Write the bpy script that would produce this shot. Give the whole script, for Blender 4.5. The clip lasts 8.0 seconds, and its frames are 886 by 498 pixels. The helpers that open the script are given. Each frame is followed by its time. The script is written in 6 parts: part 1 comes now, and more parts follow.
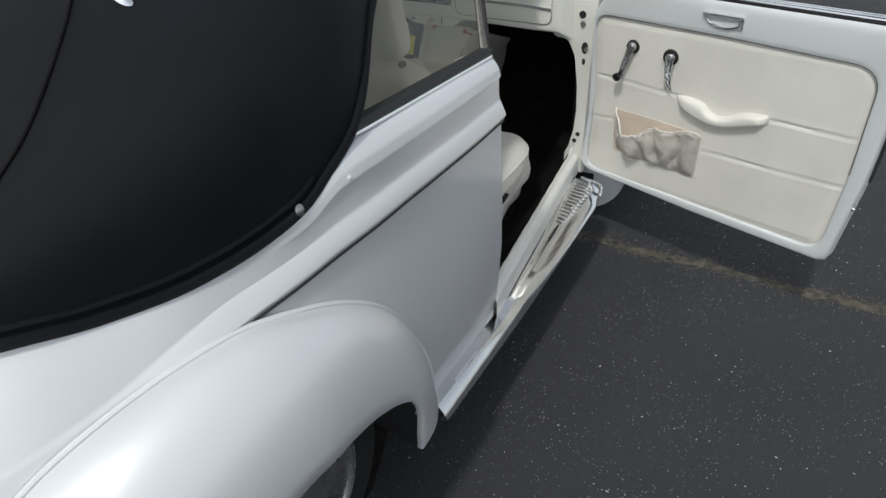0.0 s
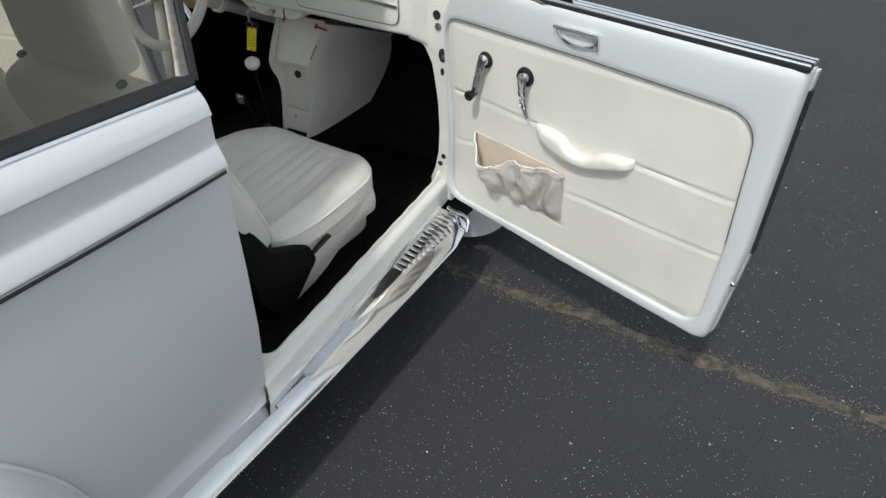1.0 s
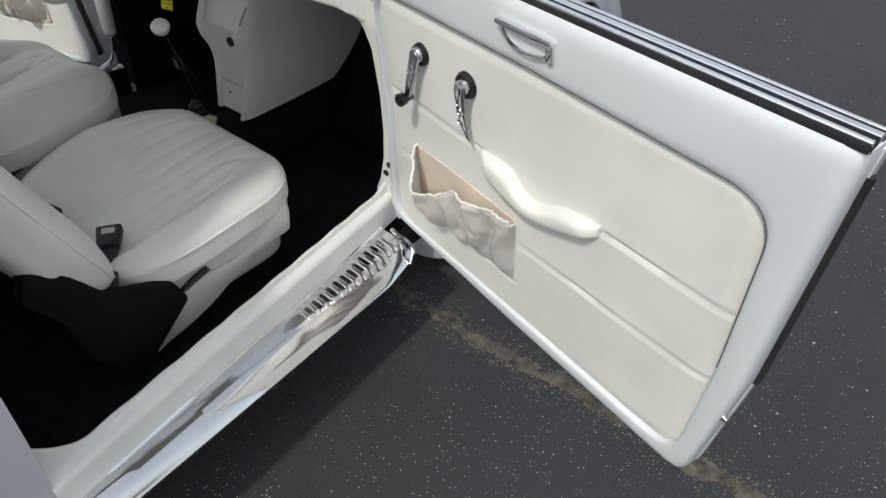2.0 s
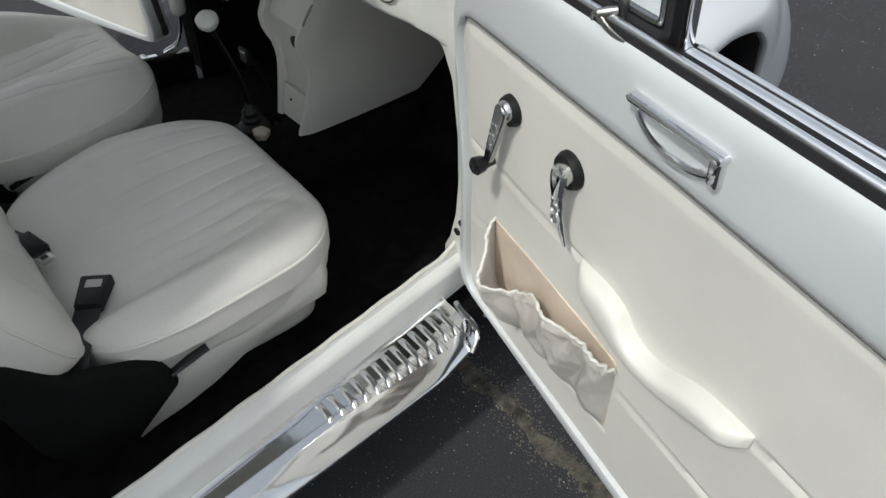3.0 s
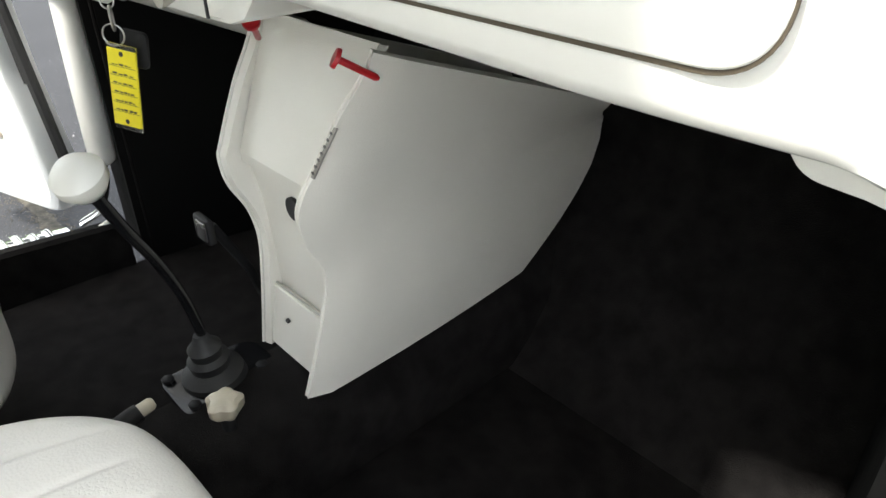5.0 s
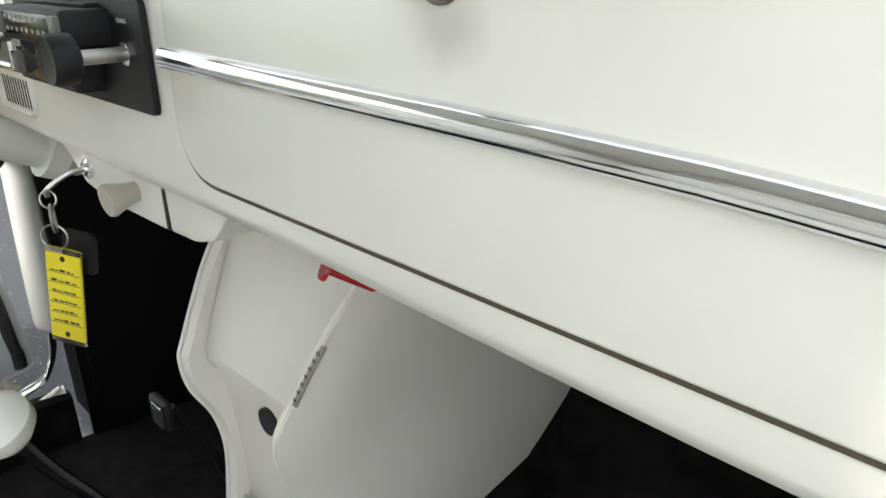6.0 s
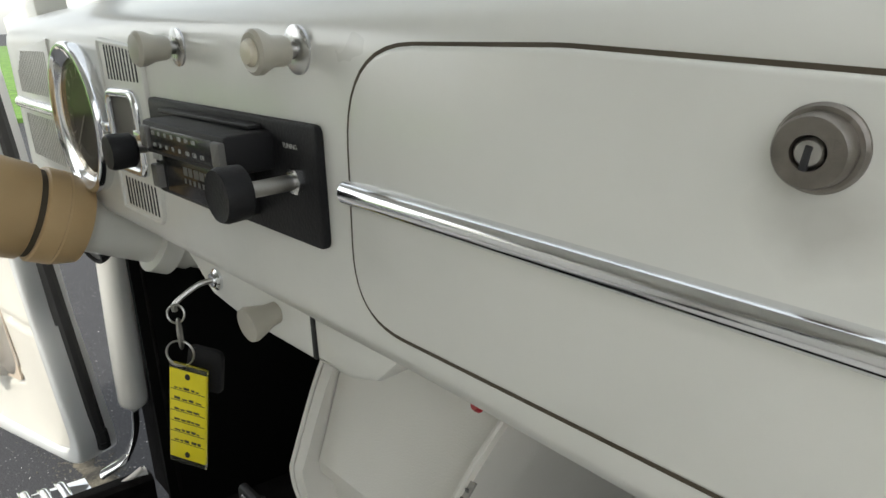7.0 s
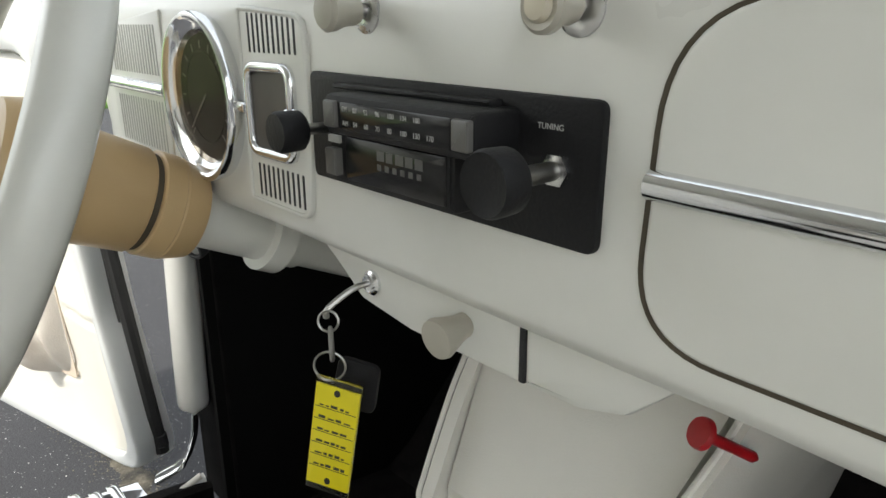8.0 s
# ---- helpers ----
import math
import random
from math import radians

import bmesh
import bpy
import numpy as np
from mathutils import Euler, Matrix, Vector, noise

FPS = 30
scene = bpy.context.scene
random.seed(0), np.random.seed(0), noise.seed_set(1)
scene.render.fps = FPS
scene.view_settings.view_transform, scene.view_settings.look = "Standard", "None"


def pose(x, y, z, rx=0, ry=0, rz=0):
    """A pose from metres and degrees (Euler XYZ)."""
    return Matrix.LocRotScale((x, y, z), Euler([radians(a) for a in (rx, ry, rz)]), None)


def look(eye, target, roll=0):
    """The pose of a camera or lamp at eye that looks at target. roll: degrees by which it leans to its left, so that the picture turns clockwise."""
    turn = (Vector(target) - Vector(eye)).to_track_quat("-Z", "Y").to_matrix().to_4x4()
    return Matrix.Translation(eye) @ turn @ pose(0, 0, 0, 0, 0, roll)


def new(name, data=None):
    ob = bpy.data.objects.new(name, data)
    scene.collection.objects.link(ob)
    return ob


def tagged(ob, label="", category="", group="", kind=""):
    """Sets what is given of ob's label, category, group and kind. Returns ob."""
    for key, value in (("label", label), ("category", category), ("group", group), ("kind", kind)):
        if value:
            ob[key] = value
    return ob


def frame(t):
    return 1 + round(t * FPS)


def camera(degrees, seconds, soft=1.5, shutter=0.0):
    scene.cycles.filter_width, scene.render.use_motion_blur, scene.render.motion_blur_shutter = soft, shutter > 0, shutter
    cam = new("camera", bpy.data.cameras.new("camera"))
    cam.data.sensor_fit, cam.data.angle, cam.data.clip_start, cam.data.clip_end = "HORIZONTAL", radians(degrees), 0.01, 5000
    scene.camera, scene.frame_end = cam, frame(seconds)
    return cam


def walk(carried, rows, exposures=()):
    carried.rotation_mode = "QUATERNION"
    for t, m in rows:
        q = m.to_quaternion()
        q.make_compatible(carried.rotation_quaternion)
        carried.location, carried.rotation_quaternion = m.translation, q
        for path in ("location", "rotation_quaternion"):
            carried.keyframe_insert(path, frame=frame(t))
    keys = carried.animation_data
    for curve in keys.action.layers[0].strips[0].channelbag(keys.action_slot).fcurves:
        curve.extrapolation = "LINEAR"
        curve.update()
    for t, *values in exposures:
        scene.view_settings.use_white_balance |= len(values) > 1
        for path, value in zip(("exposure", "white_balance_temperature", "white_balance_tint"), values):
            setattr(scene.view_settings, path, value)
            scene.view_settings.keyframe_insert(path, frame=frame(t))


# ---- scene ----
cam = camera(65.5, 8.0)
PATH = [
    (0, (1.473, -2.349, 1.539), (0.593, -0.914, 0.46), -2.2),
    (0.5, (1.577, -1.997, 1.513), (0.722, -0.565, 0.409), -1.8),
    (1, (1.687, -1.661, 1.493), (0.824, -0.27, 0.343), -0.0),
    (1.2, (1.695, -1.538, 1.465), (0.846, -0.152, 0.3), -0.6),
    (2.3, (1.604, -0.929, 1.389), (0.618, 0.202, 0.067), 2.8),
    (2.5, (1.566, -0.867, 1.377), (0.545, 0.205, 0.032), 3.0),
    (3, (1.387, -0.711, 1.323), (0.289, 0.305, -0.004), 2.7),
    (3.2, (1.304, -0.647, 1.302), (0.275, 0.315, 0.026), 2.2),
    (3.5, (1.184, -0.549, 1.27), (-0.031, 0.353, -0.037), 1.0),
    (4, (0.99, -0.404, 1.173), (-0.264, 0.459, -0.124), 1.3),
    (4.2, (0.901, -0.371, 1.104), (-0.356, 0.533, -0.161), 1.1),
    (5.3, (0.58, -0.267, 0.951), (-0.674, 0.969, 0.002), -0.7),
    (5.5, (0.558, -0.25, 0.962), (-0.698, 1.025, 0.069), -0.5),
    (6, (0.512, -0.22, 0.992), (-0.781, 1.103, 0.232), -0.3),
    (6.5, (0.47, -0.22, 1.012), (-0.887, 1.071, 0.312), -1.6),
    (7, (0.415, -0.23, 1.022), (-1.002, 1.032, 0.389), -1.7),
    (7.5, (0.348, -0.259, 1.007), (-1.105, 0.972, 0.397), -1.1),
    (8, (0.296, -0.274, 1.005), (-1.14, 0.97, 0.379), -0.2),
]
EXPOSURE = [(0, -0.27, 6450, 6), (1, 0.08, 6450, 6), (2.5, -0.02, 6450, 6), (3.0, -0.08, 6450, 6), (3.5, -0.1, 6500, 6), (4.2, 0.02, 6550, 6), (5.3, 2.18, 6800, 6), (5.6, 2.03, 6800, 6), (6.0, 1.6, 6800, 6), (6.5, 1.14, 6900, 6), (7.0, 0.93, 6900, 6), (7.5, 1.05, 6900, 6), (8, 1.17, 6900, 6)]
walk(cam, [(t, look(e, g, r)) for t, e, g, r in PATH], EXPOSURE)

# ---- light ----
world = bpy.data.worlds.new("sky")
scene.world = world
world.use_nodes = True
_wn = world.node_tree.nodes
_sky = _wn.new("ShaderNodeTexSky")
_sky.sky_type, _sky.sun_disc = "NISHITA", False
_sky.sun_elevation, _sky.sun_rotation = radians(52), radians(173)
_sky.air_density, _sky.dust_density, _sky.ozone_density = 1.0, 2.0, 1.0
_haze = _wn.new("ShaderNodeHueSaturation")          # thin white haze
_haze.inputs["Saturation"].default_value = 0.35
world.node_tree.links.new(_sky.outputs[0], _haze.inputs["Color"])
_veil = _wn.new("ShaderNodeMix")                     # even light of the veiled sky
_veil.data_type, _veil.blend_type = "RGBA", "ADD"
_veil.inputs["Factor"].default_value = 1.0
world.node_tree.links.new(_haze.outputs[0], _veil.inputs[6])
_veil.inputs[7].default_value = (1.24, 1.3, 1.44, 1)
world.node_tree.links.new(_veil.outputs[2], _wn["Background"].inputs[0])
_wn["Background"].inputs[1].default_value = 0.15
sun = new("sun", bpy.data.lights.new("sun", "SUN"))
sun.data.energy, sun.data.angle, sun.data.color = 2.0, radians(3), (1.0, 0.97, 0.93)
_az, _el = radians(173), radians(52)
sun.matrix_world = look((math.sin(_az) * math.cos(_el) * 20, math.cos(_az) * math.cos(_el) * 20, math.sin(_el) * 20), (0, 0, 0))

# daylight that comes in by the driver's window opening
glow = new("window_daylight", bpy.data.lights.new("window_daylight", "AREA"))
glow.data.shape, glow.data.size, glow.data.size_y, glow.data.energy, glow.data.color = "RECTANGLE", 0.75, 0.26, 0.35, (0.95, 0.98, 1.0)
glow.matrix_world = look((-0.60, -0.42, 1.24), (0.25, -0.10, 0.85))

# ---- mesh helpers ----
CX = 0.0                                    # the car's middle line
MIRROR = Matrix.Translation((2 * CX, 0, 0)) @ Matrix.Diagonal((-1, 1, 1, 1))
ID = Matrix.Identity(4)


def finish(bm, name, mat, sharp=38, flip=False):
    if flip:
        bmesh.ops.reverse_faces(bm, faces=bm.faces[:])
    me = bpy.data.meshes.new(name)
    bm.to_mesh(me)
    bm.free()
    me.polygons.foreach_set("use_smooth", [True] * len(me.polygons))
    me.set_sharp_from_angle(angle=radians(sharp))
    me.materials.append(mat)
    return me


def part(name, bm, mat, parent=None, label="", m=ID, sharp=38):
    """Links a bmesh as one mesh object, under parent where one is given."""
    if m is not ID:
        bm.transform(m)
    ob = new(name, finish(bm, name, mat, sharp, m.determinant() < 0))
    if parent:
        ob.parent = parent
    return tagged(ob, label)


def thing(name, label, category, at=(0, 0, 0), group="", kind=""):
    ob = new(name)
    ob.location = at
    ob.empty_display_size = 0.05
    return tagged(ob, label, category, group, kind)


def keep(parent, at):
    """Meshes are written in world metres: undo the place of the empty that holds them."""
    for c in parent.children:
        c.matrix_parent_inverse = Matrix.Translation(at).inverted()


def frame_m(o, x, y, z):
    """The matrix with its origin at o and the given axes."""
    m = Matrix.Identity(4)
    for i, v in enumerate((x, y, z)):
        m.col[i][:3] = Vector(v)
    m.col[3][:3] = Vector(o)
    return m


def aim(o, z, x=(1, 0, 0.01)):
    z = Vector(z).normalized()
    y = z.cross(Vector(x)).normalized()
    return frame_m(o, y.cross(z), y, z)


def curve_pts(pts, n=8, closed=False):
    """A smooth line through the points."""
    p = [Vector(a) for a in pts]
    out, k = [], len(p)
    for i in range(k if closed else k - 1):
        a, b, c, d = (p[(i - 1) % k] if closed or i else 2 * p[0] - p[1]), p[i], p[(i + 1) % k], (p[(i + 2) % k] if closed or i + 2 < k else 2 * p[-1] - p[-2])
        for j in range(n):
            t = j / n
            out.append(0.5 * ((2 * b) + (c - a) * t + (2 * a - 5 * b + 4 * c - d) * t * t + (3 * b - a - 3 * c + d) * t ** 3))
    if not closed:
        out.append(p[-1])
    return out


def loft(rows, close=False, caps=False, bm=None):
    """A skin through rows of points. close: each row is a ring."""
    bm = bm or bmesh.new()
    vs = [[bm.verts.new(p) for p in r] for r in rows]
    n = len(rows[0])
    for a, b in zip(vs, vs[1:]):
        for j in range(n if close else n - 1):
            bm.faces.new((a[j], a[(j + 1) % n], b[(j + 1) % n], b[j]))
    if caps:
        bm.faces.new(vs[0][::-1])
        bm.faces.new(vs[-1])
    return bm


def outward(bm):
    bmesh.ops.recalc_face_normals(bm, faces=bm.faces[:])
    return bm


def tube(pts, r, n=10, closed=False, flat=1.0, up=(0, 0, 1), bm=None):
    """A round (or, with flat, oval) bar along a line; r may be a list."""
    p = [Vector(a) for a in pts]
    k = len(p)
    rows, ref = [], Vector(up)
    for i in range(k):
        d = (p[(i + 1) % k] - p[i - 1]) if closed or 0 < i < k - 1 else (p[1] - p[0] if i == 0 else p[-1] - p[-2])
        d.normalize()
        s = d.cross(ref)
        if s.length < 1e-4:
            s = d.cross(Vector((0.3, 1, 0.2)))
        s.normalize()
        ref = s.cross(d).normalized()
        rr = r[min(i, len(r) - 1)] if isinstance(r, (list, tuple)) else r
        rows.append([p[i] + (s * math.cos(a) + ref * math.sin(a) * flat) * rr for a in (2 * math.pi * j / n for j in range(n))])
    if closed:
        rows.append(rows[0])
        bm = loft(rows, True, bm=bm)
        bmesh.ops.remove_doubles(bm, verts=bm.verts[:], dist=1e-6)
        return outward(bm)
    return outward(loft(rows, True, True, bm))


def lathe(prof, n=32, bm=None):
    """Turned about z; prof: rows of radius and height, closed off at both ends."""
    rows = [[(max(r, 1e-5) * math.cos(2 * math.pi * j / n), max(r, 1e-5) * math.sin(2 * math.pi * j / n), h) for j in range(n)] for r, h in prof]
    return outward(loft(rows, True, True, bm))


def rounded(pts, seg=6):
    """A polygon with rounded corners from rows of x, y, radius."""
    out, k = [], len(pts)
    for i in range(k):
        a, b, c = (Vector(pts[j % k][:2]) for j in (i - 1, i, i + 1))
        r = pts[i][2] if len(pts[i]) > 2 else 0
        if r <= 0:
            out.append(b)
            continue
        da, dc = (a - b).normalized(), (c - b).normalized()
        half = math.acos(max(-1, min(1, da.dot(dc)))) / 2
        t = min(r / math.tan(half), 0.49 * (a - b).length, 0.49 * (c - b).length)
        for j in range(seg + 1):
            f = j / seg
            out.append((1 - f) ** 2 * (b + da * t) + 2 * f * (1 - f) * b + f * f * (b + dc * t))
    return out


def plate(pts, d0, d1, bevel=0.0, seg=2, bm=None):
    """A flat plate of the outline pts (x, y), from height d0 to d1, with its upper edge rounded."""
    bm = bm or bmesh.new()
    n = len(pts)
    sgn = 1 if d1 > d0 else -1
    c = sum((Vector(p) for p in pts), Vector((0, 0))) / n
    area = sum(pts[i][0] * pts[(i + 1) % n][1] - pts[(i + 1) % n][0] * pts[i][1] for i in range(n))
    w = 1 if area > 0 else -1

    def inset(k):
        if k <= 0:
            return [Vector(p) for p in pts]
        res = []
        for i in range(n):
            a, b, e = Vector(pts[i - 1]), Vector(pts[i]), Vector(pts[(i + 1) % n])
            t = ((b - a).normalized() + (e - b).normalized())
            t = t.normalized() if t.length > 1e-6 else (e - b).normalized()
            res.append(b + Vector((-t.y, t.x)) * w * k)
        return res
    rows = [[(p[0], p[1], d0) for p in pts]]
    if bevel > 0:
        for j in range(seg + 1):
            a = j / seg * math.pi / 2
            rows.append([(p.x, p.y, d1 - sgn * bevel * (1 - math.sin(a))) for p in inset(bevel * (1 - math.cos(a)))])
    else:
        rows.append([(p[0], p[1], d1) for p in pts])
    return outward(loft(rows, True, True, bm))


def box(lo, hi, bevel=0.0, bm=None):
    b = min(bevel, 0.45 * min(hi[0] - lo[0], hi[1] - lo[1]))
    return plate(rounded([(lo[0], lo[1], b), (hi[0], lo[1], b), (hi[0], hi[1], b), (lo[0], hi[1], b)], 3), lo[2], hi[2], min(b, 0.45 * (hi[2] - lo[2])), 2, bm)


def shell(bm, t):
    """Gives a skin its thickness."""
    bmesh.ops.solidify(bm, geom=bm.faces[:], thickness=t)
    return bm


def pillow(size, px=0.3, pz=0.45, nu=72, nv=40, warp=None):
    """A stuffed block: a squarish ball of the given full sizes, about its own middle."""
    def sp(v, p):
        return math.copysign(abs(v) ** p, v)
    rim = math.acos(0.97 ** (1 / pz))
    up = [rim * i / (nv // 5) for i in range(nv // 5)] + [math.acos(q ** (1 / pz)) for q in np.linspace(0.97, 0.03, nv // 3)]
    rows = []
    for a in [-v for v in up[:0:-1]] + up:
        row = []
        for j in range(nu):
            b = 2 * math.pi * j / nu
            p = Vector((sp(math.cos(a), pz) * sp(math.cos(b), px) * size[0] / 2, sp(math.cos(a), pz) * sp(math.sin(b), px) * size[1] / 2, sp(math.sin(a), pz) * size[2] / 2))
            row.append(warp(p) if warp else p)
        rows.append(row)
    return outward(loft(rows, True, True))


def lerp(x, table):
    """Reads a value between the rows (x, value) of a table, in rising order."""
    return float(np.interp(x, [a for a, _ in table], [b for _, b in table]))


def glide(x, table):
    """Reads the table as a smooth line that never overshoots its rows."""
    n = len(table)
    k = 0
    while k < n - 2 and x > table[k + 1][0]:
        k += 1
    rise = [(table[i + 1][1] - table[i][1]) / (table[i + 1][0] - table[i][0]) for i in range(max(0, k - 1), min(n - 1, k + 2))]
    here = rise[1] if k else rise[0]
    before, after = (rise[0] if k else here), (rise[-1] if k < n - 2 else here)
    a = 2 * before * here / (before + here) if before * here > 0 else 0.0
    b = 2 * after * here / (after + here) if after * here > 0 else 0.0
    w = table[k + 1][0] - table[k][0]
    t = max(0.0, min(1.0, (x - table[k][0]) / w))
    return (1 + 2 * t) * (1 - t) ** 2 * table[k][1] + t * t * (3 - 2 * t) * table[k + 1][1] + w * (t * (1 - t) ** 2 * a - t * t * (1 - t) * b)


# ---- materials ----
def material(name, colour, rough=0.5, metal=0.0, coat=0.0, spread=0.06, scale=18.0, bump=0.0, bump_scale=300.0, fine=0.0, sheen=0.0, spec=0.5):
    """A surface with a broad and a fine variation of tone, and a fine relief."""
    m = bpy.data.materials.new(name)
    m.use_nodes = True
    nt = m.node_tree
    b = nt.nodes["Principled BSDF"]
    b.inputs["Roughness"].default_value, b.inputs["Metallic"].default_value = rough, metal
    b.inputs["Coat Weight"].default_value, b.inputs["Coat Roughness"].default_value = coat, 0.06
    b.inputs["Sheen Weight"].default_value = sheen
    b.inputs["Specular IOR Level"].default_value = spec
    tc = nt.nodes.new("ShaderNodeTexCoord")
    n1, n2 = nt.nodes.new("ShaderNodeTexNoise"), nt.nodes.new("ShaderNodeTexNoise")
    n1.inputs["Scale"].default_value, n1.inputs["Detail"].default_value = scale, 5
    n2.inputs["Scale"].default_value, n2.inputs["Detail"].default_value = bump_scale, 3
    for n in (n1, n2):
        nt.links.new(tc.outputs["Object"], n.inputs["Vector"])
    ramp = nt.nodes.new("ShaderNodeValToRGB")
    lo, hi = [c * (1 - spread) for c in colour], [min(1, c * (1 + spread)) for c in colour]
    ramp.color_ramp.elements[0].position, ramp.color_ramp.elements[1].position = 0.32, 0.68
    ramp.color_ramp.elements[0].color, ramp.color_ramp.elements[1].color = (*lo, 1), (*hi, 1)
    nt.links.new(n1.outputs["Fac"], ramp.inputs[0])
    out = ramp.outputs[0]
    if fine:
        mix = nt.nodes.new("ShaderNodeMix")
        mix.data_type, mix.blend_type = "RGBA", "OVERLAY"
        mix.inputs[0].default_value = fine
        nt.links.new(out, mix.inputs[6])
        nt.links.new(n2.outputs["Fac"], mix.inputs[7])
        out = mix.outputs[2]
    nt.links.new(out, b.inputs["Base Color"])
    rr = nt.nodes.new("ShaderNodeMapRange")
    rr.inputs["To Min"].default_value, rr.inputs["To Max"].default_value = max(0, rough * 0.8), min(1, rough * 1.2)
    nt.links.new(n1.outputs["Fac"], rr.inputs["Value"])
    nt.links.new(rr.outputs[0], b.inputs["Roughness"])
    if bump:
        bp = nt.nodes.new("ShaderNodeBump")
        bp.inputs["Strength"].default_value, bp.inputs["Distance"].default_value = bump, 0.002
        nt.links.new(n2.outputs["Fac"], bp.inputs["Height"])
        nt.links.new(bp.outputs[0], b.inputs["Normal"])
    return m


PAINT = material("pearl_paint", (0.68, 0.69, 0.71), 0.33, 0.18, 0.6, 0.015, 3, 0.02, 900)
CREAM = material("cream_enamel", (0.72, 0.715, 0.665), 0.30, 0, 0.35, 0.04, 7, 0.05, 90, 0.04)
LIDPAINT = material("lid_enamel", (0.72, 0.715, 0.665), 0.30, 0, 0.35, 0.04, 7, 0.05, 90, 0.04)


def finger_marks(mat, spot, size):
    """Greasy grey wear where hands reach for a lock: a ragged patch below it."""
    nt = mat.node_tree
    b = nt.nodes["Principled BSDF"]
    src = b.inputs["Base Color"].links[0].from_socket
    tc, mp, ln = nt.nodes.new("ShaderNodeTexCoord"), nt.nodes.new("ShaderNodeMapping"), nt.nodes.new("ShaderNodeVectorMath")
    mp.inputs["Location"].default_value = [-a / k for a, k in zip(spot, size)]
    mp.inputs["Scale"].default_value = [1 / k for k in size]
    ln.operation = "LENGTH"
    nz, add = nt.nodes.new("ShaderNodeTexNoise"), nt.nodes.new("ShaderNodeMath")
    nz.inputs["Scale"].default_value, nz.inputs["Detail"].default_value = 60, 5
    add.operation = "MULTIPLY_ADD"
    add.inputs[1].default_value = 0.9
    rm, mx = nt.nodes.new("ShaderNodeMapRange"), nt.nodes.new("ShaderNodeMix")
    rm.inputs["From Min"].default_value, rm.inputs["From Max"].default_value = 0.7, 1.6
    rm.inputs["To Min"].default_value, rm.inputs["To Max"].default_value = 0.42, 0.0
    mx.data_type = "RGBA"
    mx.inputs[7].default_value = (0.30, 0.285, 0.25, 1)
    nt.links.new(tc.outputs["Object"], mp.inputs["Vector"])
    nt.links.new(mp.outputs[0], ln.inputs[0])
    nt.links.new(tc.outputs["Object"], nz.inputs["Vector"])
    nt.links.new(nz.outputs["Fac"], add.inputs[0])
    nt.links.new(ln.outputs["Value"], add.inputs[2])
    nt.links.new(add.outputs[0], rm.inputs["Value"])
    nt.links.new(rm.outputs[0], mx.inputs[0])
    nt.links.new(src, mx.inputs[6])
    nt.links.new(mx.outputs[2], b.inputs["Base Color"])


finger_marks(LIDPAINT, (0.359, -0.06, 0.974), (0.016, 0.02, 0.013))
DOORWHITE = material("door_enamel", (0.66, 0.68, 0.69), 0.32, 0, 0.4, 0.02, 6, 0.03, 150)
VINYL = material("white_vinyl", (0.74, 0.72, 0.665), 0.42, 0, 0, 0.045, 6, 0.22, 700)
SHADEGREY = material("slot_shade_grey", (0.40, 0.39, 0.36), 0.6, 0, 0, 0.1, 60)
LEATHER = material("white_leatherette", (0.71, 0.69, 0.645), 0.42, 0, 0, 0.04, 9, 0.3, 420)
BEIGE = material("beige_lining", (0.66, 0.56, 0.46), 0.8, 0, 0, 0.10, 14, 0.3, 500)
CLOTH = material("ivory_cloth", (0.78, 0.75, 0.71), 0.65, 0, 0, 0.06, 16, 0.3, 400)
CARPET = material("black_carpet", (0.011, 0.010, 0.010), 0.95, 0, 0, 0.5, 30, 0.9, 600, spec=0.1)
RUBBER = material("black_rubber", (0.018, 0.018, 0.019), 0.55, 0, 0, 0.2, 20, 0.2, 300)
COVERBLACK = material("black_seat_plastic", (0.007, 0.007, 0.007), 0.75, 0, 0, 0.2, 20, 0.2, 400, spec=0.1)
PLASTIC = material("black_plastic", (0.011, 0.011, 0.012), 0.5, 0, 0, 0.15, 25, 0.15, 500, spec=0.22)
GLOSSBLACK = material("gloss_black", (0.008, 0.008, 0.009), 0.2, 0, 0, 0.1, 25, spec=0.3)
WORN = material("worn_nickel", (0.25, 0.228, 0.205), 0.40, 1.0, 0, 0.2, 90, 0.15, 500)
SATIN = material("satin_steel", (0.62, 0.62, 0.62), 0.27, 1.0, 0, 0.06, 40)
SILLWHITE = material("sill_enamel", (0.73, 0.73, 0.705), 0.32, 0, 0.3, 0.04, 9, 0.05, 60)
CHROME = material("chrome", (0.82, 0.83, 0.85), 0.12, 1.0, 0, 0.04, 30)
DARKCHROME = material("dark_chrome", (0.40, 0.40, 0.41), 0.16, 1.0, 0, 0.10, 30)
STEEL = material("polished_steel", (0.72, 0.72, 0.73), 0.09, 1.0, 0, 0.06, 9, 0.08, 40)
NICKEL = material("dull_nickel", (0.42, 0.41, 0.39), 0.34, 1.0, 0, 0.12, 60, 0.1, 400)
TOPCLOTH = material("black_top_cloth", (0.0035, 0.0042, 0.0062), 0.55, 0, 0, 0.5, 4, 0.5, 900, sheen=0.02, spec=0.15)
IVORY = material("ivory_plastic", (0.56, 0.51, 0.40), 0.34, 0, 0.2, 0.06, 40)
GREYIVORY = material("grey_ivory_plastic", (0.41, 0.385, 0.32), 0.36, 0, 0.2, 0.06, 40)
